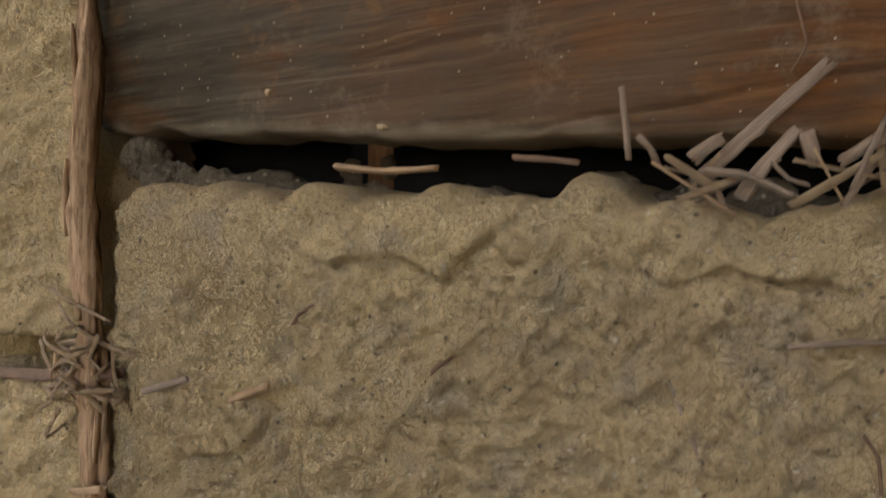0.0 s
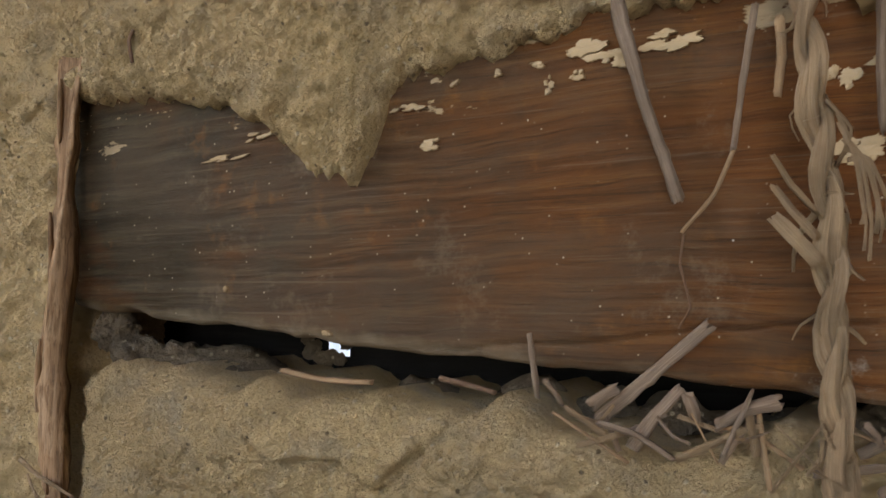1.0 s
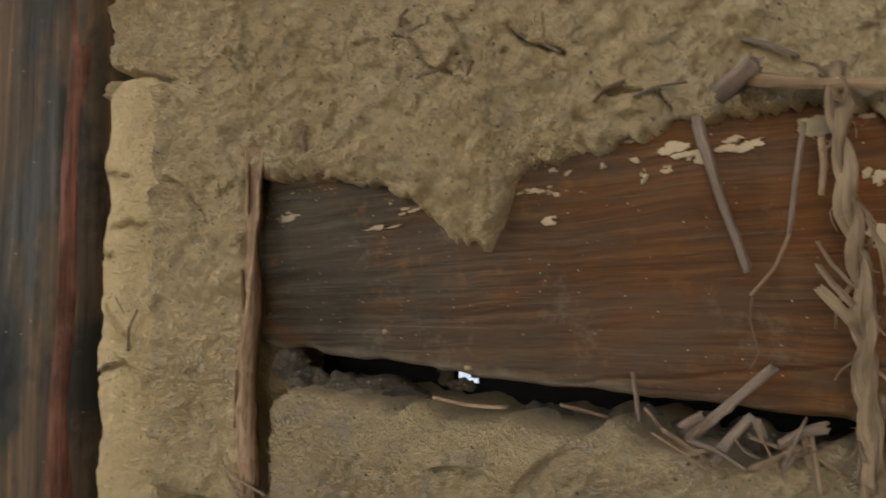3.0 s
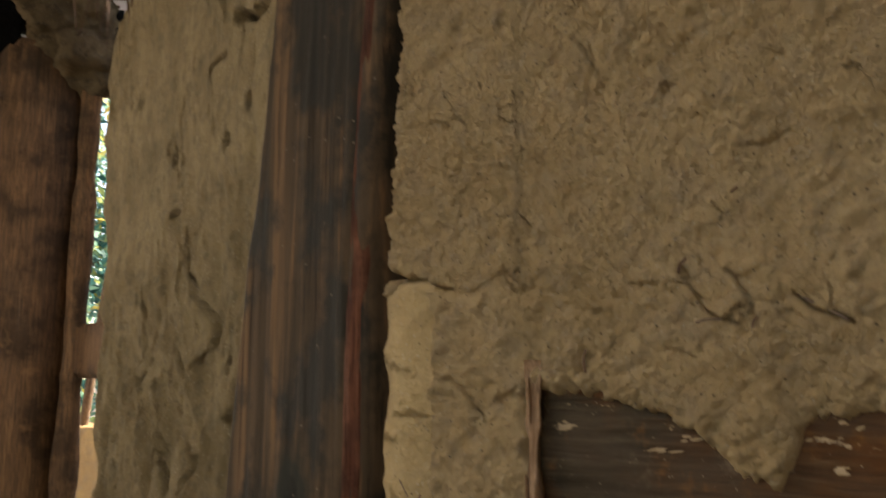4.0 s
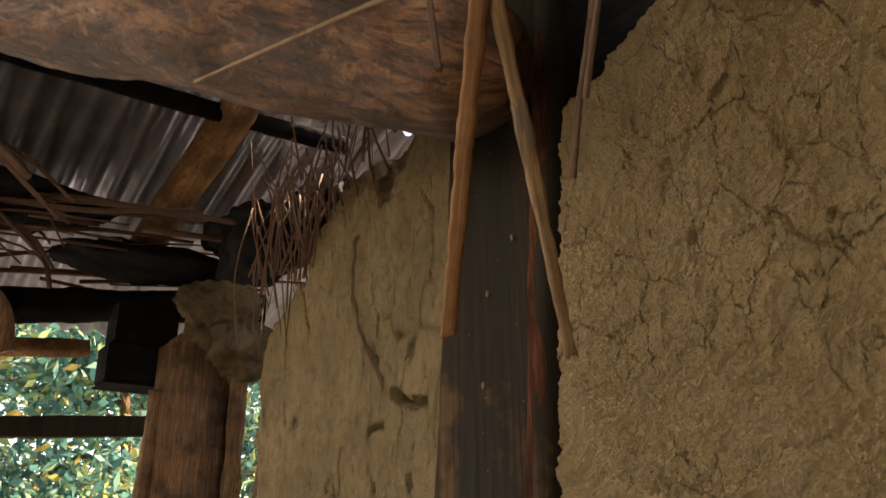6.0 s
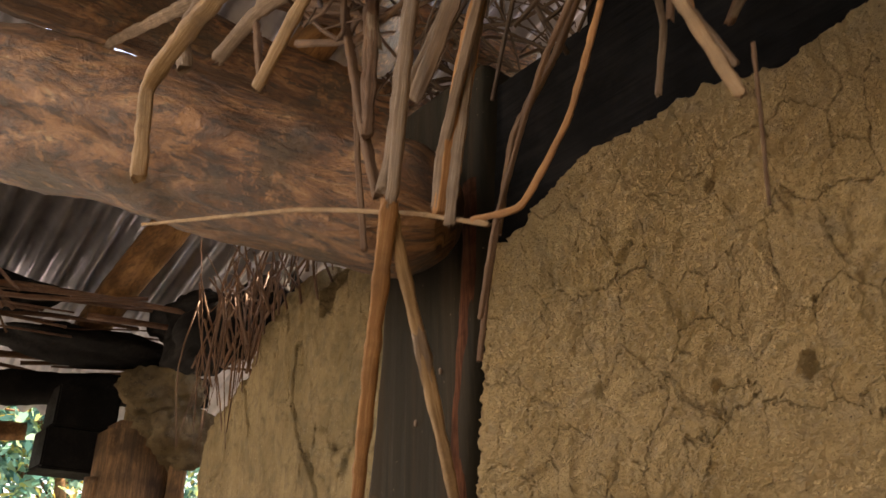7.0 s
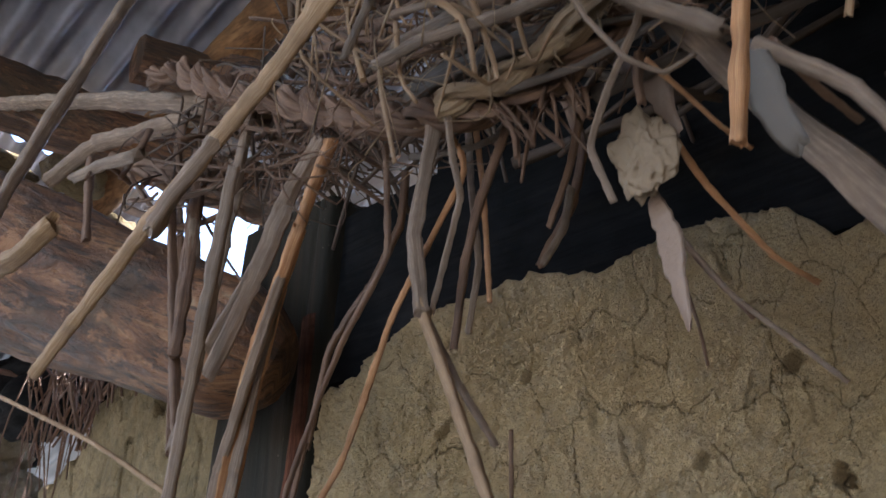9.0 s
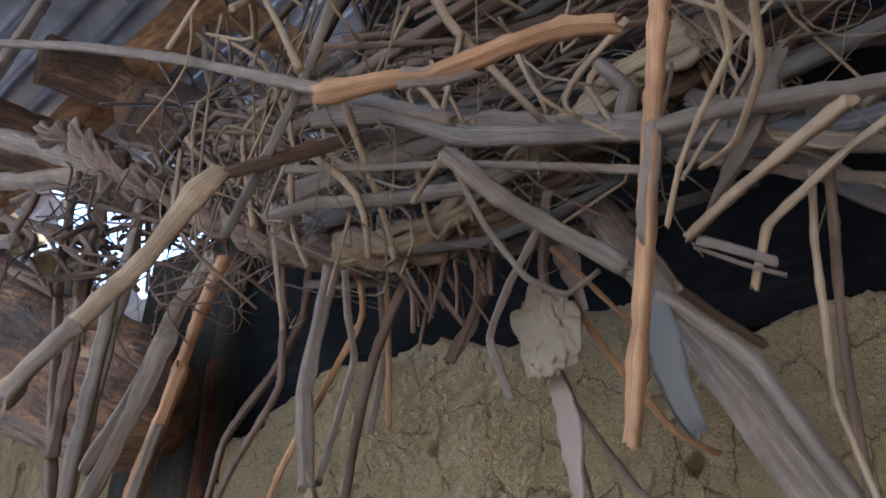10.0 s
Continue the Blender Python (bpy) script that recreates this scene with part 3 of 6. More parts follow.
def stalk(points, r, mat, flat=1.0, node=0.0, thing="straw_stalk", label=""):
    """One dry stem: slightly uneven, with swollen nodes and a split end."""
    stalk_count[0] += 1
    seed = stalk_count[0]
    rng = np.random.RandomState(seed)
    path = smooth_path(points, max(r * 1.3, 0.003), 0.2)
    path[1:-1] += rng.normal(0, r * 0.04, path[1:-1].shape)
    n = len(path)
    length = np.concatenate([[0], np.cumsum(np.linalg.norm(np.diff(path, axis=0), axis=1))])
    radii = r * (1 - 0.12 * np.linspace(0, 1, n)) * (1 + 0.06 * rng.normal(size=n)) * (1 + 0.09 * fbm(length * 22 + seed, length * 0, 3, seed % 17))
    if node:
        radii = radii * (1 + 0.28 * np.exp(-((((length + node * 0.4) % node) - node / 2) / (r * 1.1)) ** 2))
    sides = 20 if r > 0.002 else 8
    squeeze = flat if flat < 1 else rng.uniform(0.7, 0.95)
    v, f, u = tube_data(path, radii, sides, squeeze, rng.uniform(0, 3), 5.0 * rng.uniform(-1, 1) if flat < 1 else 0, 0.09, seed, (5 if flat < 1 else 3) if r > 0.002 else 0, 0.6)
    ob = mesh_object(thing, v, f, mat, uvs=u)
    if node and n > 12:
        # dry leaf sheath that still clings to the cane
        k0 = n // 3
        k1 = min(n - 1, k0 + max(6, n // 4))
        hug = path[k0:k1] + np.linspace(0, 1, k1 - k0)[:, None] ** 2 * rng.normal(0, r * 0.7, 3)
        sv, sf, su = tube_data(hug, radii[k0:k1] * np.linspace(1.16, 1.08, k1 - k0), 14, 0.85, 0.5, 8, 0.12, seed + 50, 3, 0.8)
        mesh_object("leaf_sheath", sv, sf, GREY, ob, uvs=su, label="torn dry leaf sheath")
    names = {"straw_pale": "pale dry straw stem", "straw_grey": "weathered grey straw stem", "cane_orange": "orange-brown dry cane stem", "straw_brown": "thin dark brown dry stem", "rope_straw": "tan frayed straw fibre", "grey_branch": "knobbly grey-barked branch"}
    shape = "flattened and split" if flat < 1 else ("jointed" if node else "broken off")
    where = "stuck in clay" if points[0][2] < 1.5 else "hanging from the thatch"
    return tagged(ob, label or f"{names[mat.name]}, {shape}, {where}", "straw", "straw in the wall" if points[0][2] < 1.5 else "stems hanging from the thatch")


# ---------------------------------------------------------------- clay wall
FACE = 0.292


def interp(x, *pairs):
    xs, ys = zip(*pairs)
    return np.interp(x, xs, ys)


def post_right(z):
    return interp(z, (0.0, -0.64), (1.27, -0.594), (1.49, -0.588), (1.7, -0.571), (1.87, -0.554), (2.14, -0.53), (2.52, -0.497))


def post_left(z):
    return interp(z, (0.0, -1.03), (1.1, -0.889), (1.4, -0.85), (1.66, -0.814), (2.0, -0.779), (2.52, -0.735))


def clay_left(z):
    return interp(z, (1.3, -0.574), (1.6, -0.571), (1.77, -0.555), (1.92, -0.537), (2.17, -0.518), (2.5, -0.49))


def wander(pts, step, seed, sway):
    """A crack's run from its few turning points, cut into short uneven steps."""
    r = np.random.RandomState(seed)
    out = [np.array(pts[0])]
    for a, b in zip(pts, pts[1:]):
        a, b = np.array(a), np.array(b)
        n = max(1, int(np.linalg.norm(b - a) / step))
        for k in range(1, n + 1):
            out.append(a + (b - a) * k / n + (r.normal(0, sway, 2) if k < n else 0))
    return out


def to_cracks(x, z, runs, step, sway):
    """For every place of the wall: the distance to the nearest crack, and that crack's nearest place."""
    d, px, pz = np.full(np.shape(x), 9.0), np.array(x), np.array(z)
    for i, pts in enumerate(runs):
        w = wander(pts, step, i, sway)
        for a, b in zip(w, w[1:]):
            near = (x > min(a[0], b[0]) - step) & (x < max(a[0], b[0]) + step) & (z > min(a[1], b[1]) - step) & (z < max(a[1], b[1]) + step)
            if not near.any():
                continue
            qx, qz, (ux, uz) = x[near], z[near], b - a
            t = np.clip(((qx - a[0]) * ux + (qz - a[1]) * uz) / (ux * ux + uz * uz + 1e-12), 0, 1)
            fx, fz = a[0] + t * ux, a[1] + t * uz
            e = np.hypot(qx - fx, qz - fz)
            less = e < d[near]
            d[near], px[near], pz[near] = np.where(less, e, d[near]), np.where(less, fx, px[near]), np.where(less, fz, pz[near])
    return d, px, pz


def cracked(x, z, runs, reach, step=0.007, sway=0.0016):
    """Draws the mesh on to the cracks, so that they stay sharp; gives the moved places, the cut and the curl of its lips."""
    d, px, pz = to_cracks(x, z, runs, step, sway)
    on = d < reach
    wide = np.clip(0.85 + 0.5 * fbm(x * 40, z * 40, 2, 409), 0.4, 1)
    cut = np.where(on, 1.0, np.exp(-(d / (reach * 0.9)) ** 2)) * wide
    return np.where(on, px, x), np.where(on, pz, z), cut, np.exp(-(d / (reach * 5)) ** 2)


WALL_CRACKS, PANEL_CRACKS = [], []


def crack(*pts):
    WALL_CRACKS.append(pts)


def panel_crack(*pts):
    PANEL_CRACKS.append(pts)


crack((-0.398, 2.147), (-0.407, 2.090), (-0.405, 2.052), (-0.396, 2.025))
crack((-0.302, 2.083), (-0.308, 2.059), (-0.324, 2.043))
crack((-0.354, 2.062), (-0.348, 2.024), (-0.356, 1.993))
crack((-0.305, 2.016), (-0.308, 1.971), (-0.322, 1.945))
crack((-0.235, 1.944), (-0.211, 1.927), (-0.206, 1.908), (-0.187, 1.895), (-0.171, 1.898), (-0.156, 1.875))
crack((-0.216, 1.900), (-0.231, 1.895), (-0.245, 1.878))
crack((-0.237, 1.858), (-0.241, 1.815), (-0.248, 1.790))
crack((-0.195, 1.832), (-0.193, 1.800), (-0.192, 1.769), (-0.179, 1.751))
crack((-0.372, 1.899), (-0.374, 1.855), (-0.367, 1.822))
crack((-0.305, 1.876), (-0.306, 1.846), (-0.322, 1.827))
crack((-0.443, 1.735), (-0.443, 1.699), (-0.457, 1.677))
crack((-0.328, 1.616), (-0.314, 1.596), (-0.305, 1.580))
crack((-0.215, 2.027), (-0.203, 1.995))
crack((-0.178, 1.946), (-0.186, 1.916))
crack((-0.503, 1.805), (-0.459, 1.808), (-0.441, 1.781))
crack((-0.474, 1.599), (-0.463, 1.580), (-0.456, 1.562), (-0.446, 1.550))
crack((-0.450, 1.723), (-0.447, 1.698))
crack((-0.554, 1.600), (-0.511, 1.590), (-0.474, 1.590))
crack((-0.429, 1.838), (-0.435, 1.785))
crack((-0.316, 1.609), (-0.309, 1.590))
crack((-0.195, 1.502), (-0.171, 1.503), (-0.160, 1.507))
crack((-0.241, 1.423), (-0.238, 1.411), (-0.227, 1.392), (-0.211, 1.385), (-0.198, 1.393))
crack((-0.455, 1.423), (-0.413, 1.438), (-0.388, 1.421))
crack((-0.459, 1.525), (-0.469, 1.512), (-0.472, 1.467))
crack((-0.246, 1.425), (-0.241, 1.413))
crack((-0.210, 1.419), (-0.193, 1.401), (-0.191, 1.389), (-0.202, 1.380), (-0.228, 1.385))
crack((-0.160, 1.397), (-0.143, 1.385), (-0.128, 1.378))
crack((-0.173, 1.388), (-0.164, 1.388))
crack((-0.141, 1.403), (-0.140, 1.389))
crack((-0.110, 1.357), (-0.104, 1.352), (-0.085, 1.351))
crack((-0.079, 1.351), (-0.073, 1.341))
crack((-0.301, 1.393), (-0.301, 1.372), (-0.312, 1.361))
crack((-0.275, 1.349), (-0.273, 1.333), (-0.263, 1.325))
crack((-0.285, 1.416), (-0.260, 1.414))
crack((-0.415, 1.442), (-0.408, 1.426), (-0.388, 1.419))
crack((-0.504, 1.350), (-0.477, 1.345), (-0.447, 1.319))
crack((-0.426, 1.325), (-0.400, 1.338))
crack((-0.575, 1.360), (-0.532, 1.352))
crack((-0.551, 1.311), (-0.514, 1.311))
crack((-0.581, 1.286), (-0.546, 1.289))
crack((-0.553, 1.244), (-0.536, 1.225), (-0.523, 1.215))
crack((-0.585, 1.186), (-0.535, 1.198), (-0.514, 1.182))
crack((-0.302, 2.199), (-0.299, 2.173), (-0.286, 2.145), (-0.294, 2.108))
crack((-0.384, 2.119), (-0.397, 2.059), (-0.394, 2.019))
crack((-0.306, 2.073), (-0.319, 2.032), (-0.359, 2.012))
crack((-0.200, 2.010), (-0.193, 1.968), (-0.224, 1.942), (-0.212, 1.909), (-0.191, 1.893), (-0.171, 1.884), (-0.157, 1.862))
crack((-0.101, 2.049), (-0.083, 2.011), (-0.078, 1.979), (-0.091, 1.958))
crack((-0.030, 2.052), (-0.024, 2.019), (-0.015, 1.999))
crack((0.097, 2.231), (0.107, 2.198), (0.111, 2.168))
crack((0.037, 2.221), (0.033, 2.187))
crack((-0.075, 2.101), (-0.055, 2.094), (-0.057, 2.068))
crack((-0.127, 1.991), (-0.145, 1.964))
crack((-0.414, 2.196), (-0.404, 2.158))
crack((-0.006, 1.984), (-0.009, 1.940))
crack((0.049, 1.959), (0.050, 1.916))
crack((0.101, 2.234), (0.106, 2.198), (0.110, 2.184))
crack((-0.136, 2.184), (-0.131, 2.153), (-0.140, 2.135))
crack((-0.301, 2.170), (-0.292, 2.137))
crack((-0.405, 2.084), (-0.383, 2.036))
crack((-0.068, 2.096), (-0.057, 2.067))
crack((0.001, 2.054), (-0.012, 2.010))
crack((-0.071, 2.193), (-0.069, 2.150))
crack((0.119, 2.083), (0.105, 2.041), (0.116, 2.017))
crack((0.168, 2.069), (0.168, 2.026))
panel_crack((-1.622, 2.267), (-1.564, 2.176), (-1.536, 2.126))
panel_crack((-1.223, 2.256), (-1.234, 2.136), (-1.214, 2.070), (-1.136, 1.991), (-1.066, 1.931), (-1.065, 1.910))
panel_crack((-1.027, 1.891), (-0.945, 1.864), (-0.892, 1.857))
panel_crack((-1.131, 1.841), (-1.064, 1.849))
panel_crack((-1.202, 1.586), (-1.159, 1.487), (-1.085, 1.441), (-1.093, 1.397))
panel_crack((-1.134, 2.010), (-1.085, 1.945))
panel_crack((-1.028, 1.900), (-0.964, 1.870), (-0.886, 1.858))
panel_crack((-1.256, 1.632), (-1.342, 1.632))
panel_crack((-1.431, 1.391), (-1.460, 1.338))
panel_crack((-1.159, 1.504), (-1.062, 1.434), (-1.057, 1.402), (-1.135, 1.367))
panel_crack((-1.491, 1.349), (-1.433, 1.288))
panel_crack((-1.215, 1.303), (-1.139, 1.228), (-1.158, 1.171))
panel_crack((-1.143, 1.092), (-1.059, 1.094))
panel_crack((-1.303, 1.232), (-1.254, 1.164))
# weathered foot of the panel: many short upright cracks
foot = random.Random(12)
for k in range(22):
    fx, fz, fl = foot.uniform(-1.5, -0.93), foot.uniform(1.02, 1.52), foot.uniform(0.05, 0.13)
    panel_crack((fx, fz), (fx + foot.uniform(-0.03, 0.03), fz + fl * 0.5), (fx + foot.uniform(-0.04, 0.04), fz + fl))


def relief(x, z):
    """Hand-thrown clay: broad swells, torn lumps, drying cracks that grow denser towards the top."""
    low = 0.005 * fbm(x * 5, z * 5, 3, 3)
    sx, sz = 0.8 * x + 0.6 * z, 0.8 * z - 0.6 * x
    torn = 0.0017 * (1 - np.abs(fbm(sx * 15, sz * 26, 5, 11, 0.6))) * (1.3 + fbm(x * 6, z * 6, 2, 13))
    lumps = 0.006 * np.abs(fbm(sx * 24, sz * 46, 5, 21, 0.62)) + 0.0032 * np.abs(fbm(x * 90, z * 90, 3, 23, 0.65))
    fine = 0.0014 * fbm(x * 170, z * 170, 2, 31)
    wx = x + 0.014 * fbm(x * 18, z * 18, 4, 41)
    wz = z + 0.014 * fbm(x * 18 + 7, z * 18, 4, 43)
    wx, wz = wx + 0.0022 * fbm(x * 110, z * 110, 2, 45), wz + 0.0022 * fbm(x * 110 + 9, z * 110, 2, 47)
    e2 = cell_edges(wx * 36, wz * 28, 57)
    amount = np.clip((z - 1.4) / 0.4, 0.45, 1)
    gate2 = np.clip(fbm(x * 9 + 5, z * 9, 2, 63) * 2.2 + 0.1, 0, 1)
    cleft = -0.003 * np.exp(-(e2 / 0.05) ** 2) * amount * gate2
    q = fbm(sx * 13, sz * 20, 5, 65, 0.55) * 2.6
    tear = 0.0017 * (np.floor(q) + np.clip((q - np.floor(q)) * 7, 0, 1) - q) * np.clip(fbm(x * 8, z * 8, 2, 67) * 2 + 0.7, 0, 1)
    swell = 0.003 * np.clip(e2, 0, 0.2) * amount
    return low + torn + lumps + fine + cleft + swell + tear


def rounded(d, r):
    """How far an edge falls back at distance d from the rim."""
    t = np.clip(1 - d / r, 0, 1)
    return r * (1 - np.sqrt(np.maximum(1 - t * t, 0)))


def pit(x, z, cx, cz, r, depth):
    d = np.hypot(x - cx, (z - cz) * 0.8) / r * (1.2 + 0.35 * fbm(x * 140 + cx * 9, z * 140, 2, 69))
    return depth * np.clip(1.25 - d, 0, 1) ** 0.4 * (d < 1.25)


def upper_bottom(x):
    """Lower rim of the upper clay, broken off over the rail."""
    z = interp(x, (-0.9, 1.425), (-0.402, 1.425), (-0.392, 1.36), (-0.384, 1.336), (-0.345, 1.336), (-0.266, 1.320), (-0.235, 1.302), (-0.217, 1.283), (-0.187, 1.273), (-0.178, 1.29), (-0.166, 1.318), (-0.12, 1.322), (-0.065, 1.335), (0.0, 1.332), (0.05, 1.312), (0.09, 1.308), (0.7, 1.29))
    keep = np.clip((x + 0.40) / 0.01, 0, 1)
    return z + keep * 0.0042 * fbm(x * 70, x * 0 + 3.3, 4, 71) + keep * 0.0026 * fbm(x * 260, x * 0, 3, 75)


def upper_top(x):
    z = interp(x, (-0.56, 2.19), (-0.505, 2.19), (-0.49, 2.20), (-0.43, 2.2), (-0.415, 2.225), (-0.37, 2.24), (-0.33, 2.264), (-0.12, 2.266), (-0.04, 2.24), (0.06, 2.262), (0.18, 2.245), (0.215, 2.2), (0.26, 2.215), (0.7, 2.21))
    return z + 0.005 * fbm(x * 40, x * 0 + 1.3, 4, 81)


HOLES = ((-0.3225, 1.941, 0.006), (-0.07, 1.911, 0.009), (0.056, 2.012, 0.008), (0.156, 2.086, 0.009), (-0.17, 1.913, 0.006), (-0.267, 2.097, 0.007), (-0.143, 2.139, 0.006), (0.18, 1.98, 0.009), (-0.16, 1.66, 0.004), (-0.25, 1.559, 0.004))


def upper_place(u, v):
    guess = 1.42 + v * 0.8
    left = clay_left(guess) + 0.004 * fbm(guess * 40, guess * 0, 4, 91)
    x = left + u * (0.44 - left)
    zb, zt = upper_bottom(x), upper_top(x)
    z = zb + v * (zt - zb)
    x, z, cut, curl = cracked(x, z, WALL_CRACKS, 0.001)
    plain = np.clip((x + 0.40) / 0.008, 0, 1)
    crumb = np.clip((-0.505 - x) / 0.006, 0, 1)
    d = np.minimum(np.minimum(x - left, zt - z), np.where(plain + crumb > 0.5, (z - zb) * 0.8, 1.0))
    y = FACE - 0.004 * np.clip((z - 1.5) / 0.4, 0, 1) - relief(x, z) + 0.014 * cut - 0.0012 * curl + rounded(np.maximum(d, 0), 0.010) * 0.9
    y = y + 0.004 * np.exp(-((z - zb) / 0.03) ** 2) * plain
    # crack that runs in from the post at the ledge
    run = interp(x, (-0.58, 1.45), (-0.54, 1.438), (-0.5, 1.43), (-0.466, 1.42)) + 0.003 * fbm(x * 60, x * 0, 3, 93)
    y = y + 0.03 * np.exp(-((z - run) / (0.0045 * np.clip((-0.44 - x) / 0.09, 0.25, 1))) ** 2) * np.clip((-0.458 - x) / 0.02, 0, 1)
    for cx, cz, r in HOLES:
        y = y + pit(x, z, cx, cz, r, 0.045)
    return x, y, z


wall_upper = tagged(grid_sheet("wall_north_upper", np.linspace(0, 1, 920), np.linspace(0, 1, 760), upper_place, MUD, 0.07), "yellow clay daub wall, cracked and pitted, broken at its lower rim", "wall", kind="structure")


def lower_place(u, v):
    x = -0.375 + u * 0.72
    zt = interp(x, (-0.4, 1.176), (-0.36, 1.185), (-0.31, 1.180), (-0.23, 1.176), (-0.17, 1.174), (-0.11, 1.175), (-0.07, 1.167), (-0.038, 1.163), (0.004, 1.173), (0.05, 1.168), (0.08, 1.162), (0.7, 1.16)) + 0.004 * fbm(x * 45, x * 0 + 8, 4, 101)
    z = 0.75 + v * (zt - 0.75)
    d = np.minimum((x + 0.38) * 1.0, zt - z)
    grit = 0.0014 * np.abs(fbm(x * 60, z * 60, 3, 111)) + 0.0026 * np.abs(fbm(x * 150, z * 150, 2, 113))
    # a broad crack wanders between a smooth upper layer and a gritty lower one
    line = interp(x, (-0.38, 1.1), (-0.30, 1.15), (-0.253, 1.153), (-0.224, 1.142), (-0.191, 1.148), (-0.168, 1.137), (-0.144, 1.159), (-0.114, 1.170), (-0.098, 1.162), (-0.086, 1.142), (-0.078, 1.136), (-0.061, 1.141), (-0.01, 1.136), (0.06, 1.13), (0.7, 1.1)) + 0.0014 * fbm(x * 90, z * 90, 3, 121)
    far = np.clip(fbm(x * 30, z * 30, 2, 123) * 1.5 + 0.8, 0.3, 1) * np.clip((x + 0.27) / 0.03, 0, 1)
    step = 0.006 * far / (1 + np.exp(-(z - line) / 0.0009))
    seam = -0.007 * np.exp(-((z - line) / 0.0012) ** 2) * far
    # a loose slab of clay low down beside the lashed sticks
    sx, sz = x + 0.288, z - 1.073
    slab = np.clip((1 - np.hypot(sx * 0.94 + sz * 0.34, (sz * 0.94 - sx * 0.34) * 1.9) / (0.036 + 0.006 * fbm(x * 50, z * 50, 2, 127))) * 9, 0, 1)
    step = step + 0.007 * slab
    seam = seam - 0.006 * np.exp(-((slab - 0.15) / 0.12) ** 2) * (sz < 0)
    y = FACE + 0.003 - relief(x, z) * 0.6 - 2.1 * grit * np.clip((line + 0.01 - z) / 0.02, 0.35, 1) - step - seam + rounded(np.maximum(d, 0), 0.02)
    return x, y, z


tagged(grid_sheet("wall_north_lower", np.linspace(0, 1, 520), np.linspace(0, 1, 350), lower_place, MUD_LOW, 0.09), "weathered gritty clay daub wall below the timber rail", "wall", kind="structure")


def strip_place(u, v):
    """Clay between the post and the upright stick."""
    z = 1.1 + v * 0.325
    left = -0.512 + 0.004 * fbm(z * 20, z * 0, 3, 131)
    right = interp(z, (1.05, -0.388), (1.2, -0.393), (1.31, -0.398), (1.35, -0.392), (1.5, -0.38)) + 0.003 * fbm(z * 60, z * 0 + 2, 3, 133)
    x, z, cut, curl = cracked(left + u * (right - left), z, WALL_CRACKS, 0.0013)
    d = np.minimum(x - left, right - x)
    y = FACE - relief(x, z) + 0.02 * cut - 0.001 * curl + rounded(np.maximum(np.minimum(d, (z - 1.1) * 0.8), 0), 0.009)
    return x, y, z


tagged(grid_sheet("wall_north_strip", np.linspace(0, 1, 70), np.linspace(0, 1, 170), strip_place, MUD, 0.07), "upright strip of clay daub beside the post", "wall", kind="structure")


def fillet_place(u, v):
    """Smooth rounded clay roll pressed against the post."""
    z = 0.85 + v * 0.588
    left = -0.587 + 0.004 * fbm(z * 40, z * 0, 3, 141)
    right = -0.505 + 0.004 * fbm(z * 25, z * 0, 3, 143)
    x, z, cut, curl = cracked(left + u * (right - left), z, WALL_CRACKS, 0.0014)
    y = FACE + 0.006 - 0.021 * np.sin(math.pi * np.clip(u, 0, 1)) ** 0.8 - 0.002 * fbm(x * 30, z * 30, 3, 145)
    e = np.abs(((z + 0.01 * fbm(x * 20, z * 20, 2, 147)) * 14) % 1 - 0.5)
    y = y + 0.002 * np.exp(-((0.5 - e) / 0.03) ** 2) + 0.02 * cut - 0.001 * curl - 0.0009 * fbm(x * 110, z * 110, 3, 149) + rounded(np.maximum(np.minimum(x - left, 1.438 - z), 0), 0.01)
    return x, y, z


tagged(grid_sheet("wall_north_fillet", np.linspace(0, 1, 40), np.linspace(0, 1, 200), fillet_place, MUD_SMOOTH, 0.07), "smooth yellow clay fillet with cross cracks along the post", "wall", kind="structure")


def lowleft_place(u, v):
    z = 0.75 + v * (0.332)
    x = -0.515 + u * 0.125
    zt = 1.082 + 0.006 * fbm(x * 40, x * 0, 3, 151)
    z = 0.75 + v * (zt - 0.75)
    y = FACE - relief(x, z) * 0.9 + rounded(np.maximum(np.minimum(zt - z, -0.39 - x), 0), 0.012)
    return x, y, z


tagged(grid_sheet("wall_north_foot", np.linspace(0, 1, 60), np.linspace(0, 1, 130), lowleft_place, MUD, 0.07), "clay daub below the lashed cross stick", "wall", kind="structure")

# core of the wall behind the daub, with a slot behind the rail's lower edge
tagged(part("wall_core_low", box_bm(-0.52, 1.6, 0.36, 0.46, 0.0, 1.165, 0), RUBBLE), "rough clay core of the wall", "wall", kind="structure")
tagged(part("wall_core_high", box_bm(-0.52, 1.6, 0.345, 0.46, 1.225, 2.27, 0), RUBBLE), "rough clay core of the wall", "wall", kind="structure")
# slot back coloured near black, so the cavity's shade sits in the colour
tagged(part("wall_core_slot", box_bm(-0.52, -0.296, 0.40, 0.42, 1.165, 1.225, 0), DARK), "wall filler coloured black for the shade in the slot", "wall", kind="structure")
tagged(part("wall_core_slot", box_bm(-0.264, 1.6, 0.40, 0.42, 1.165, 1.225, 0), DARK), "wall filler coloured black for the shade in the slot", "wall", kind="structure")
tagged(part("wall_core_slot", box_bm(-0.296, -0.264, 0.40, 0.42, 1.165, 1.184, 0), DARK), "wall filler coloured black for the shade in the slot", "wall", kind="structure")



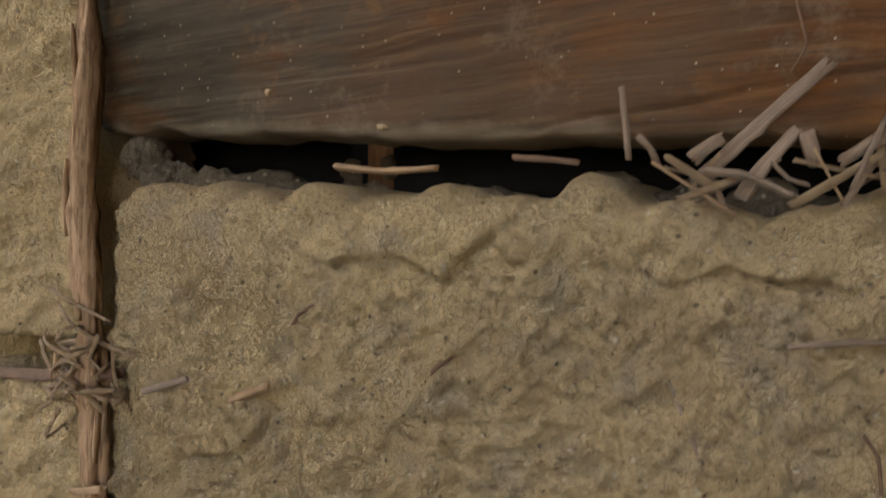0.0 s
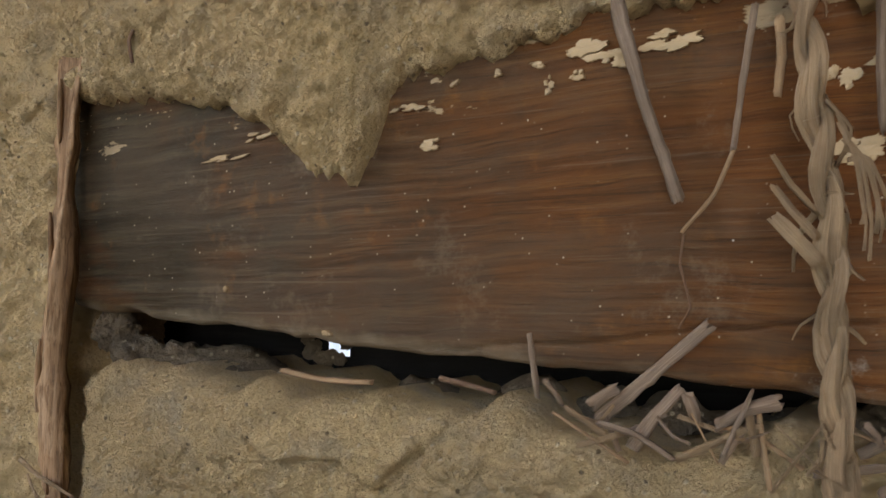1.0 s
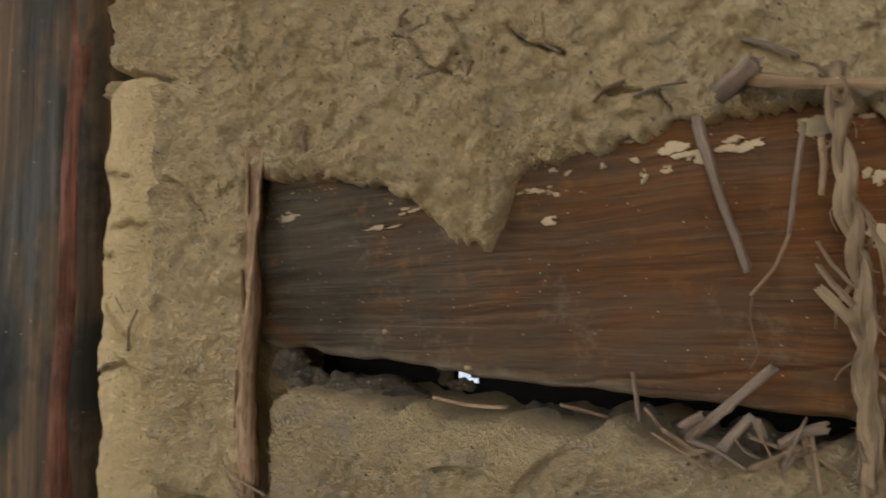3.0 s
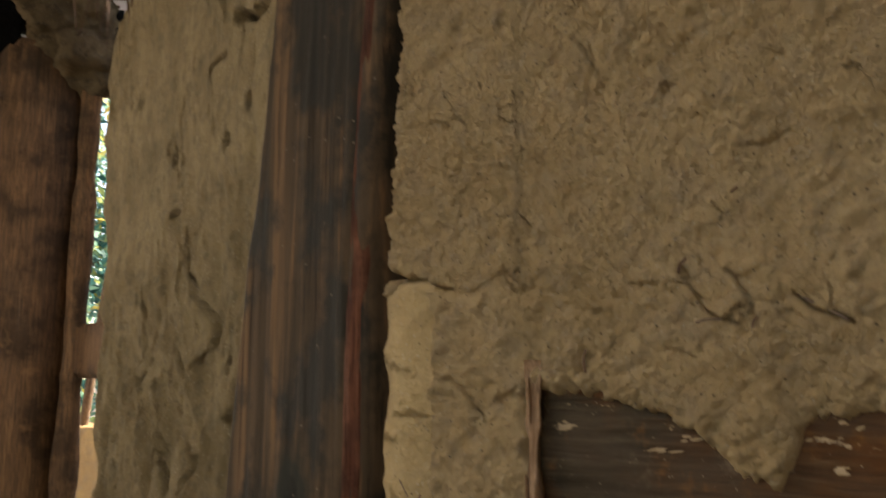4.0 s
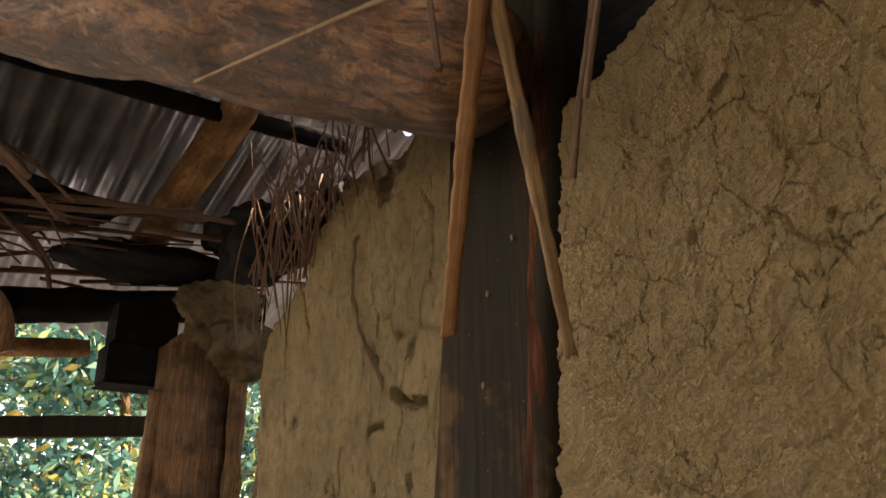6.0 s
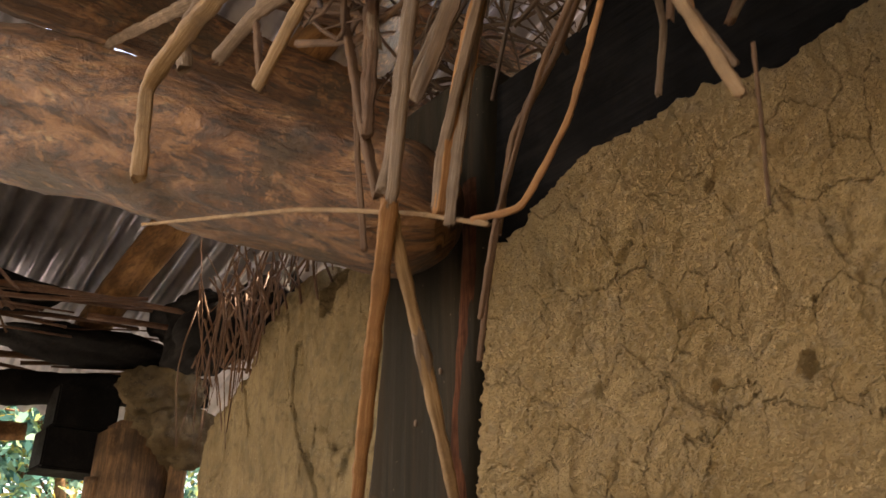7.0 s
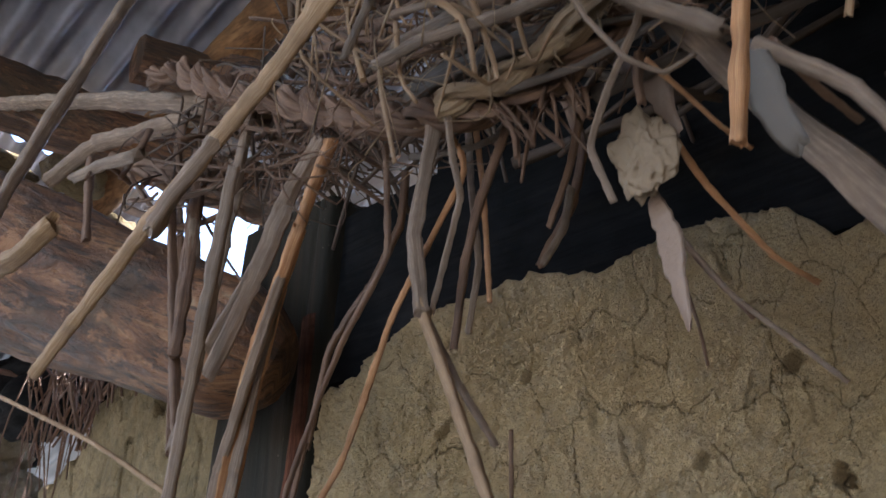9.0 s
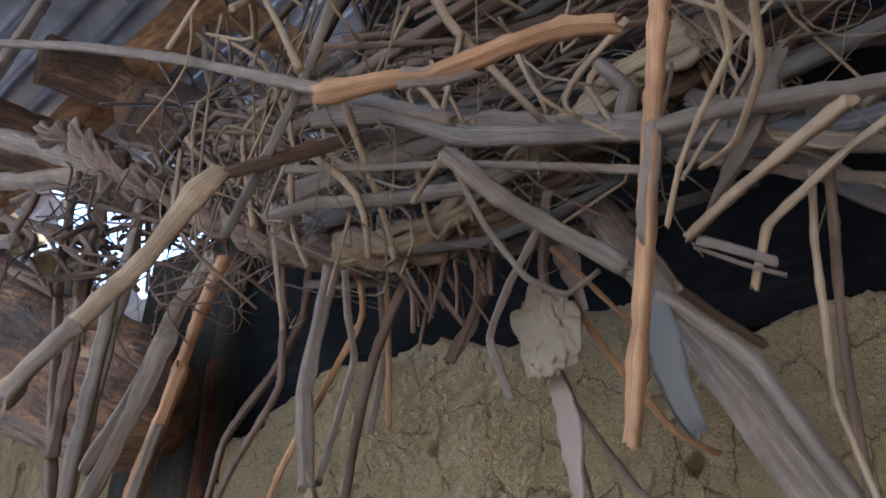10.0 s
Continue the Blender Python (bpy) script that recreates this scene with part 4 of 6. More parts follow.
def lump(name, x, y, z, rx, ry, rz, mat, seed, amp=0.3, sub=4):
    bm = bmesh.new()
    bmesh.ops.create_icosphere(bm, subdivisions=sub, radius=1)
    for v in bm.verts:
        n = v.co.normalized()
        d = 1 + amp * noise.fractal(n * 1.3 + Vector((seed * 7.1, 0, 0)), 1, 2, 3) + amp * 0.35 * noise.fractal(n * 5 + Vector((0, seed, 0)), 1, 2, 3)
        v.co = Vector((x + n.x * rx * d, y + n.y * ry * d, z + n.z * rz * d))
    return part(name, bm, mat, smooth=True)


rng = random.Random(5)
for i in range(26):
    x = -0.375 + i * 0.023 + rng.uniform(-0.008, 0.008)
    if abs(x + 0.25) < 0.055:
        continue
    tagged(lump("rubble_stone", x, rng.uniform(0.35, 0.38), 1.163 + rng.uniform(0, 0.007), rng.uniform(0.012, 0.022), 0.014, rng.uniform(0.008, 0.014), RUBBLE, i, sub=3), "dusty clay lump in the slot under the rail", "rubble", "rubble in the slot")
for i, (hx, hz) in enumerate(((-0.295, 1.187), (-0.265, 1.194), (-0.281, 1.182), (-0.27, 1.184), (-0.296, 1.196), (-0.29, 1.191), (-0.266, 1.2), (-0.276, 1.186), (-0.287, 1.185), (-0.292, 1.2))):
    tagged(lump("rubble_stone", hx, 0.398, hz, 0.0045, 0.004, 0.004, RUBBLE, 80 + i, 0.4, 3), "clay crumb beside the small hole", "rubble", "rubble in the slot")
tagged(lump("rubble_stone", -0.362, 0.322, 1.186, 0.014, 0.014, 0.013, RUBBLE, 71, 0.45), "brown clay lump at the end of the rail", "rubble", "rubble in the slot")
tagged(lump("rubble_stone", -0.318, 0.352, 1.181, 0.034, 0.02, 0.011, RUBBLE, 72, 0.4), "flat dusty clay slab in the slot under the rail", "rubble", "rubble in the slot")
# lump added to hide the strip's lit side, where the corner should be dark
tagged(lump("rubble_stone", -0.376, 0.318, 1.203, 0.011, 0.012, 0.012, RUBBLE, 74, 0.45), "added dark lump hiding a lit clay side in the slot corner", "rubble", "rubble in the slot")
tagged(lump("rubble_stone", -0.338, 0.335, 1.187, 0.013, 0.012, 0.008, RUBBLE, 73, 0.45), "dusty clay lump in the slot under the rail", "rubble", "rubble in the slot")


# ---------------------------------------------------------------- timber rail
def rail_mesh():
    nx, nz = 300, 130
    us, vs = np.linspace(0, 1, nx), np.linspace(0, 1, nz)
    U, V = np.meshgrid(us, vs)
    x = -0.425 + U * 1.12
    zb = interp(x, (-0.425, 1.217), (-0.385, 1.2145), (-0.3, 1.208), (-0.199, 1.1993), (-0.12, 1.1934), (-0.068, 1.190), (0.08, 1.180), (0.7, 1.15)) + 0.0016 * fbm(x * 40, x * 0, 4, 161)
    z = zb + V * (1.352 - zb)
    d = z - zb
    y = 0.3035 + 0.0008 * fbm(x * 10, z * 90, 4, 163) + rounded(np.maximum(d, 0), 0.006)
    y = y - 0.002 * np.exp(-((z - 1.27) / 0.05) ** 2)
    split = interp(x, (-0.45, 1.17), (-0.163, 1.197), (-0.068, 1.203), (0.003, 1.211), (0.05, 1.212), (0.7, 1.205)) + 0.001 * fbm(x * 60, x * 0, 3, 165)
    y = y + 0.004 * np.exp(-((z - split) / 0.0009) ** 2) * np.clip((x + 0.17) / 0.05, 0, 1)
    P = np.stack([x, y, z], -1).reshape(-1, 3)
    idx = np.arange(nx * nz).reshape(nz, nx)
    faces = np.stack([idx[:-1, :-1], idx[:-1, 1:], idx[1:, 1:], idx[1:, :-1]], -1).reshape(-1, 4).tolist()
    rim = np.concatenate([idx[0, :], idx[1:, -1], idx[-1, -2::-1], idx[-2:0:-1, 0]])
    R = P[rim].copy()
    R[:, 1] = 0.346
    n, base = len(rim), len(P)
    faces += [(int(rim[k]), base + k, base + (k + 1) % n, int(rim[(k + 1) % n])) for k in range(n)]
    return mesh_object("timber_rail", np.concatenate([P, R]), faces, RAIL)


rail = tagged(rail_mesh(), "reddish brown weathered timber rail with clay smears, set in the wall", "beam")

# flakes of clay left on the rail
frng = random.Random(9)
FLAKES = ((-0.074, 1.322, 0.0135, 0.0054), (-0.061, 1.315, 0.0067, 0.0038), (-0.035, 1.319, 0.0140, 0.0043), (-0.090, 1.309, 0.0024, 0.0035), (-0.077, 1.310, 0.0038, 0.0024), (-0.160, 1.307, 0.0081, 0.0016), (-0.177, 1.304, 0.0022, 0.0081), (-0.148, 1.289, 0.0065, 0.0032), (-0.248, 1.303, 0.0086, 0.0019), (-0.277, 1.294, 0.0162, 0.0016), (0.020, 1.297, 0.0054, 0.0049), (0.050, 1.297, 0.0175, 0.0054), (0.039, 1.279, 0.0081, 0.0024), (0.025, 1.269, 0.0113, 0.0059), (0.058, 1.272, 0.0121, 0.0016), (0.052, 1.263, 0.0175, 0.0027), (0.041, 1.248, 0.0070, 0.0049), (0.051, 1.247, 0.0032, 0.0019), (-0.136, 1.315, 0.0027, 0.0011), (-0.095, 1.318, 0.0038, 0.0019), (-0.114, 1.317, 0.0024, 0.0014), (-0.205, 1.204, 0.0024, 0.0008), (-0.271, 1.225, 0.0016, 0.0014))
BITS = []
for fx, fz, fw, fh in FLAKES:
    for k in range(5):
        off, size = (0.3, 0.55) if k == 0 else (0.95, frng.uniform(0.18, 0.42))
        BITS.append((fx + off * frng.uniform(-1, 1) * fw, fz + off * frng.uniform(-1, 1) * fh, fw * size, max(fh * size, 0.0007)))
for i, (fx, fz, fw, fh) in enumerate(BITS):
    bm = bmesh.new()
    pts = []
    for k in range(60):
        a = 2 * math.pi * k / 60
        rad = 1 + 0.4 * noise.noise(Vector((math.cos(a) * 1.6, math.sin(a) * 1.6, i * 3.7))) + 0.4 * noise.noise(Vector((math.cos(a) * 4, math.sin(a) * 4, i))) + 0.3 * noise.noise(Vector((math.cos(a) * 13, math.sin(a) * 13, i)))
        pts.append((fx + fw * rad * math.cos(a), fz + fh * rad * math.sin(a) + 0.15 * fw * math.cos(a)))
    front = [bm.verts.new((x, 0.3009, z)) for x, z in pts]
    cx = bm.verts.new((fx, 0.3005, fz))
    rim = [bm.verts.new((x * 1.0, 0.305, z)) for x, z in pts]
    for k in range(60):
        bm.faces.new((cx, front[(k + 1) % 60], front[k]))
        bm.faces.new((front[k], front[(k + 1) % 60], rim[(k + 1) % 60], rim[k]))
    part("clay_flake", bm, FLAKE, rail, "thin flake of yellow clay")

# upright bark stick, cross stick lashing
path = smooth_path([(-0.377, 0.288, 0.72), (-0.378, 0.286, 0.9), (-0.377, 0.286, 1.03), (-0.377, 0.284, 1.1), (-0.385, 0.285, 1.17), (-0.383, 0.286, 1.25), (-0.385, 0.288, 1.33), (-0.388, 0.291, 1.36)], 0.006)
rad = 0.0058 * (1 + 0.3 * fbm(np.arange(len(path)) * 0.22, np.zeros(len(path)), 3, 171))
v, f, u = tube_data(path, rad, 20, 0.8, 0.3, 9, 0.3, 4, 4)
stick = tagged(mesh_object("bark_stick", v, f, STICKBARK, uvs=u), "upright reddish stick with flaking bark beside the rail", "stick")
sr = np.random.RandomState(8)
for i in range(16):
    k = sr.randint(4, len(path) - 8)
    q = path[k:k + 7] + np.array((sr.uniform(-0.006, 0.008), -0.0072 + sr.uniform(0, 0.002), 0))
    q = q + np.linspace(0, 1, len(q))[:, None] * sr.normal(0, 0.002, 3)
    fv, ff, fu = tube_data(q, 0.003 * np.sin(np.linspace(0.5, 2.6, len(q))), 7, 0.35, 1.6, 0, 0.2, i)
    mesh_object("bark_flake", fv, ff, STICKBARK, stick, uvs=fu)
lash = []
lr = np.random.RandomState(3)
for i in range(30):
    c = np.array((-0.383, 0.281, 1.085)) + lr.normal(0, (0.011, 0.004, 0.012), 3)
    w = np.array((0.014, 0, -0.004)) * lr.choice([-1, 1]) + lr.normal(0, (0.008, 0.004, 0.008), 3)
    q = smooth_path([c - w, c + lr.normal(0, 0.004, 3) + (0, -0.005, 0), c + w], 0.004)
    lash.append(tube_data(q, np.linspace(0.0016, 0.0008, len(q)), 5, 0.5, seed=i))
v, f, u = join(lash)
tagged(mesh_object("fibre_lashing", v, f, ROPE, uvs=u), "frayed straw lashing round the crossing sticks", "lashing", kind="stuff")


# ---------------------------------------------------------------- twisted straw rope
def rope(name, points, radius, pitch, label, strands=2, fuzz=90, mat=ROPE, seed=1):
    rr = np.random.RandomState(seed)
    centre = smooth_path(points, 0.003)
    length = np.concatenate([[0], np.cumsum(np.linalg.norm(np.diff(centre, axis=0), axis=1))])
    tang = np.gradient(centre, axis=0)
    tang /= np.linalg.norm(tang, axis=1)[:, None]
    a = np.cross(tang, (0, 1, 0))
    a /= np.linalg.norm(a, axis=1)[:, None] + 1e-9
    b = np.cross(tang, a)
    top = new(name)
    for s in range(strands):
        ang = 2 * math.pi * (s / strands + length / pitch)
        wob = 1 + 0.28 * fbm(length * 45 + s * 9, length * 0, 3, 181 + s)
        p = centre + (np.cos(ang) * radius * 0.5)[:, None] * a + (np.sin(ang) * radius * 0.5)[:, None] * b
        v, f, u = tube_data(p, radius * 0.66 * wob, 40, 0.66, s, -2 * math.pi / pitch * 0.4, 0.16, s, 4)
        mesh_object("strand", v, f, mat, top, uvs=u)
    pieces = []
    for i in range(fuzz):
        k = rr.randint(2, len(centre) - 2)
        o = centre[k] + radius * (a[k] * rr.uniform(-1, 1) - np.abs(b[k]) * 0)
        w = tang[k] * rr.uniform(-0.02, 0.02) + a[k] * rr.uniform(-0.012, 0.012) + np.array((0, -0.004, -0.006))
        q = smooth_path([o, o + w * 0.6 + rr.normal(0, 0.002, 3), o + w + rr.normal(0, 0.003, 3)], 0.004)
        pieces.append(tube_data(q, np.linspace(0.0012, 0.0004, len(q)) * rr.uniform(0.4, 1.3), 4, 0.4, seed=i))
    if pieces:
        v, f, u = join(pieces)
        tagged(mesh_object("loose_fibre", v, f, mat, top, uvs=u), kind="stuff")
    return tagged(top, label, "rope")


rope("straw_rope", [(0.008, 0.278, 1.345), (0.0115, 0.274, 1.30), (0.0145, 0.275, 1.27), (0.0165, 0.278, 1.24), (0.0165, 0.277, 1.20), (0.018, 0.274, 1.16), (0.0195, 0.266, 1.12), (0.02, 0.268, 1.05), (0.02, 0.27, 0.85)], 0.0048, 0.046, "twisted straw rope with frayed ends hanging over the rail")

# ---------------------------------------------------------------- post
def post_mesh():
    nz, nu = 320, 64
    zs = np.linspace(0.0, 2.52, nz)
    us = np.linspace(0, 1, nu)
    U, Z = np.meshgrid(us, zs)
    L, R = post_left(Z), post_right(Z)
    x = L + U * (R - L)
    w = R - L
    d = np.minimum(U, 1 - U) * w
    y = 0.274 + rounded(d, 0.016) + 0.0012 * fbm(x * 60, Z * 5, 4, 191) + 0.003 * fbm(x * 6, Z * 2, 2, 193)
    knot = np.hypot((x + 0.714) / 0.05, (Z - 1.19) / 0.09)
    y = y - 0.006 * np.exp(-knot ** 2) + 0.0005 * np.cos(knot * 14) * np.exp(-knot ** 2 * 0.6)
    # a shallow groove sets off the worn right-hand edge
    y = y + 0.003 * np.exp(-((R - x - 0.034) / 0.004) ** 2)
    x = x + 0.0022 * fbm(Z * 9 + U * 0.3, U * 0, 3, 195)
    P = np.stack([x, y, Z], -1).reshape(-1, 3)
    idx = np.arange(nz * nu).reshape(nz, nu)
    faces = np.stack([idx[:-1, :-1], idx[:-1, 1:], idx[1:, 1:], idx[1:, :-1]], -1).reshape(-1, 4).tolist()
    rim = np.concatenate([idx[0, :], idx[1:, -1], idx[-1, -2::-1], idx[-2:0:-1, 0]])
    Rm = P[rim].copy()
    Rm[:, 1] = 0.46
    n, base = len(rim), len(P)
    faces += [(int(rim[k]), base + k, base + (k + 1) % n, int(rim[(k + 1) % n])) for k in range(n)]
    faces.append(tuple(range(base + n - 1, base - 1, -1)))
    return mesh_object("timber_post", np.concatenate([P, Rm]), faces, POST)


post = tagged(post_mesh(), "dark brown hewn timber post with a large knot", "post")


def edge_place(u, v):
    z = 0.02 + v * 2.3
    x = post_right(z) - 0.037 + u * (0.03 + 0.006 * fbm(z * 5, z * 0 + 3, 3, 207)) + 0.005 * fbm(z * 6, z * 0, 4, 201)
    y = 0.2755 - 0.0045 * np.sin(math.pi * u) ** 0.6 + 0.0015 * fbm(x * 90, z * 18, 3, 203)
    return x, y, z


ob = grid_sheet("worn_edge", np.linspace(0, 1, 10), np.linspace(0, 1, 240), edge_place, POST_EDGE, 0.012, post)
ob["label"] = "reddish worn sapwood edge"

# little spider cocoons and a wisp on the post
for i, (x, z) in enumerate(((-0.603, 2.03), (-0.66, 1.965), (-0.675, 1.84))):
    tagged(lump("cocoon", x, 0.2685, z, 0.0025, 0.0025, 0.005, HUSK, i, sub=2), "tiny pale spider cocoon stuck to the post", "cocoon", "cocoons on the post")


# ---------------------------------------------------------------- clay panel beyond the post
def panel_y(x):
    return 0.332 - 0.165 * (x + 0.943)


def panel_place(u, v):
    x0 = -2.06 + u * (2.06 - 0.80)
    zt = interp(x0, (-2.2, 2.27), (-1.98, 2.27), (-1.7, 2.32), (-1.64, 2.42), (-1.5, 2.45), (-1.24, 2.455), (-1.2, 2.39), (-1.02, 2.37), (-1.0, 2.47), (-0.8, 2.45)) + 0.016 * fbm(x0 * 25, x0 * 0, 4, 211)
    z = 0.3 + v * (zt - 0.3)
    left = interp(z, (0.3, -1.8), (1.45, -1.86), (1.75, -1.97), (2.0, -1.99), (2.3, -2.0)) + 0.03 * fbm(z * 14, z * 0, 4, 213)
    x, z, cut, curl = cracked(left + u * (-0.8 - left), z, PANEL_CRACKS, 0.0045, 0.025, 0.006)
    d = np.minimum(x - left, zt - z)
    e = cell_edges((x + 0.05 * fbm(x * 6, z * 6, 3, 217)) * 6.0, (z + 0.05 * fbm(x * 6 + 4, z * 6, 3, 219)) * 2.6, 215)
    lower = np.clip((1.75 - z) / 0.4, 0, 1)
    y = panel_y(x) - 0.006 * fbm(x * 5, z * 4, 3, 221) - 0.0028 * fbm(x * 30, z * 12, 4, 223) * (1 + 3.6 * lower) + 0.010 * np.exp(-(e / 0.012) ** 2) * np.clip(fbm(x * 4, z * 3, 3, 225) * 2.5 - 0.25, 0, 1) + 0.004 * (1 - np.abs(fbm(x * 9, z * 5, 4, 229))) ** 3
    for k in range(46):
        hx = -1.9 + 1.02 * hashed(np.float64(k), np.float64(1.0), 3)
        hz = 1.15 + 1.2 * hashed(np.float64(k), np.float64(2.0), 4)
        y = y + pit(x, z, hx, hz, 0.003 + 0.006 * hashed(np.float64(k), np.float64(3.0), 5), 0.018)
    for hx, hz, r in ((-0.943, 1.958, 0.013), (-1.095, 1.738, 0.010), (-1.035, 1.698, 0.011), (-1.316, 1.735, 0.012), (-1.28, 1.695, 0.010), (-0.95, 1.74, 0.009)):
        y = y + pit(x, z, hx, hz, r, 0.025)
    y = y + 0.055 * cut - 0.004 * curl + pit(x, z, -1.072, 2.324, 0.04, 0.05) + pit(x, z, -1.638, 1.937, 0.012, 0.025)
    # crumbled face high on the panel, where the daub has dropped off
    gone = np.clip((z - interp(x, (-1.9, 2.2), (-1.55, 2.3), (-1.25, 2.36), (-0.8, 2.33)) + 0.03 * fbm(x * 18, z * 18, 3, 431)) / 0.02, 0, 1)
    y = y + gone * (0.025 + 0.008 * fbm(x * 40, z * 40, 3, 433))
    y = y + rounded(np.maximum(d, 0), 0.04)
    return x, y, z


tagged(grid_sheet("wall_west_panel", np.linspace(0, 1, 380), np.linspace(0, 1, 460), panel_place, MUD_DIMMED, 0.12), "clay wall panel dimmed in colour, with long cracks and insect holes", "wall", kind="structure")


# ---------------------------------------------------------------- far post, bracket, bar
def pole(name, points, r0, r1, mat, label, category, knots=0.06, sides=16, flat=1.0, parent=None, seed=1, turn=0.0):
    p = smooth_path(points, 0.025)
    n = len(p)
    rr = np.linspace(r0, r1, n) * (1 + knots * fbm(np.arange(n) * 0.17 + seed, np.zeros(n), 3, 231 + seed))
    v, f, u = tube_data(p, rr, sides, flat, turn, 0, knots * 0.8, seed)
    ob = mesh_object(name, v, f, mat, parent, uvs=u)
    return tagged(ob, label, category) if label else ob


far_post = tagged(part("timber_post", box_bm(-2.58, -2.40, 0.385, 0.62, 0.0, 2.33, 0.03), OLDPOST, smooth=True), "weathered orange-brown timber post at the end of the wall", "post")
pole("split_edge", [(-2.39, 0.6, 0.05), (-2.385, 0.605, 1.2), (-2.39, 0.61, 2.25)], 0.035, 0.03, OLDPOST, "", "", 0.15, parent=far_post, seed=3)
pole("split_edge", [(-2.5, 0.37, 0.05), (-2.5, 0.365, 1.2), (-2.5, 0.39, 2.15)], 0.04, 0.035, OLDPOST, "", "", 0.15, parent=far_post, seed=5)
bracket = new("bracket")
tagged(bracket, "black timber bracket of two stacked blocks on the post", "bracket")
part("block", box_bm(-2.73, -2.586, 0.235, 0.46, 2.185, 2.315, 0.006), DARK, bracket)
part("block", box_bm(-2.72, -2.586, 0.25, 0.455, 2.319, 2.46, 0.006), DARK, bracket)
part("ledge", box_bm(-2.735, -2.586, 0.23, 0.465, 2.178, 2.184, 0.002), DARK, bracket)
tagged(lump("corbel", -2.68, 0.455, 2.15, 0.03, 0.04, 0.05, OLDPOST, 12), "rounded timber corbel under the bracket", "corbel")
tagged(lump("clay_boulder", -2.42, 0.6, 2.3, 0.11, 0.14, 0.115, MUD_SMOKED, 31, 0.32, 5), "smoke-stained clay lump wedged on top of the post", "clay lump")
tagged(lump("clay_boulder", -2.42, 0.54, 2.43, 0.1, 0.14, 0.11, MUD_SMOKED, 35, 0.36, 5), "crumbling clay packing under the eave", "clay lump")
pole("window_bar", [(-3.05, -1.6, 1.935), (-3.05, -0.4, 2.04), (-3.05, 0.75, 2.14)], 0.05, 0.05, POST, "dark timber bar across the opening", "bar", 0.03, 4, turn=0.785)
tagged(part("window_frame", box_bm(-3.1, -3.02, 0.72, 0.80, 0.0, 2.6, 0.006), POST), "dark upright timber of the opening", "window frame")
tagged(part("sill_beam", box_bm(-2.55, -1.95, 0.60, 0.70, 1.35, 1.5, 0.01), OLDPOST), "short cross timber between post and clay panel", "beam")
pole("leaning_slat", [(-2.8, 0.7, 0.0), (-2.75, 0.78, 1.2), (-2.72, 0.86, 2.05)], 0.02, 0.018, GREY, "grey slat leaning outside behind the post", "slat", 0.02, 4)

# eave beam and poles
pole("eave_beam", [(-2.95, -1.9, 2.36), (-2.85, -0.5, 2.40), (-2.72, 0.25, 2.47), (-2.55, 0.75, 2.50)], 0.06, 0.055, DARK, "black round eave beam over the post", "beam", 0.08)
pole("eave_pole", [(-2.95, -1.9, 2.24), (-2.9, -0.6, 2.27), (-2.80, 0.22, 2.33)], 0.028, 0.03, POLE, "orange-brown pole under the eave beam", "pole", 0.1)
pole("eave_pole", [(-2.35, -1.2, 2.60), (-2.4, -0.55, 2.48), (-2.45, -0.18, 2.36), (-2.47, -0.1, 2.2)], 0.06, 0.055, BARK, "mossy crooked pole with peeling bark", "pole", 0.12, seed=7)

# ---------------------------------------------------------------- roof
ROOF_Z, SLOPE = 2.64, 0.33


def roof_z(x):
    return ROOF_Z + SLOPE * (x + 2.7)


roof = tagged(new("roof"), "corrugated galvanised roof sheets on poles", "roof", kind="structure")


def sheet(y0, y1, x0, x1, lift):
    ys = np.arange(y0, y1 + 1e-6, 0.078 / 12)
    xs = np.linspace(x0, x1, 12)
    X, Y = np.meshgrid(xs, ys)
    Z = roof_z(X) + 0.05 + lift + 0.0135 * np.sin(2 * math.pi * Y / 0.078) + 0.004 * fbm(X * 1.5, Y * 1.5, 2, 241)
    P = np.stack([X, Y, Z], -1).reshape(-1, 3)
    idx = np.arange(len(P)).reshape(X.shape)
    f = np.stack([idx[:-1, :-1], idx[:-1, 1:], idx[1:, 1:], idx[1:, :-1]], -1).reshape(-1, 4)
    n = len(P)
    Q = P + (0, 0, 0.0012)
    return mesh_object("roof_sheet", np.concatenate([P, Q]), f.tolist() + (f[:, ::-1] + n).tolist(), SHEET, roof)


for k, y0 in enumerate(np.arange(-2.6, 0.9, 0.78)):
    for j, (x0, x1) in enumerate(((-3.25, -1.86), (-1.5, 0.6), (0.45, 2.0))):
        # two lower sheets reach further up the slope
        if j == 0 and k in (2, 3):
            x1 = -1.49 if k == 2 else -1.6
        sheet(y0, y0 + 0.845, x0, x1, 0.003 * (k % 2) + 0.004 * j)
pole("rafter", [(-2.64, 0.285, 2.59), (-2.3, 0.31, 2.735), (-1.98, 0.33, 2.835), (-1.2, 0.36, 3.08), (0.4, 0.4, 3.6)], 0.062, 0.05, POLE, "orange-brown round rafter pole under the roof sheets", "rafter", 0.08, seed=2)
pole("rafter", [(-2.8, -0.75, 2.5), (-1.6, -0.75, 2.88), (0.4, -0.75, 3.52)], 0.045, 0.045, POLE, "round rafter pole under the roof sheets", "rafter", 0.08, seed=4)
pole("rafter", [(-2.8, -1.7, 2.5), (-1.6, -1.7, 2.88), (1.4, -1.7, 3.85)], 0.045, 0.045, POLE, "round rafter pole under the roof sheets", "rafter", 0.08, seed=6)
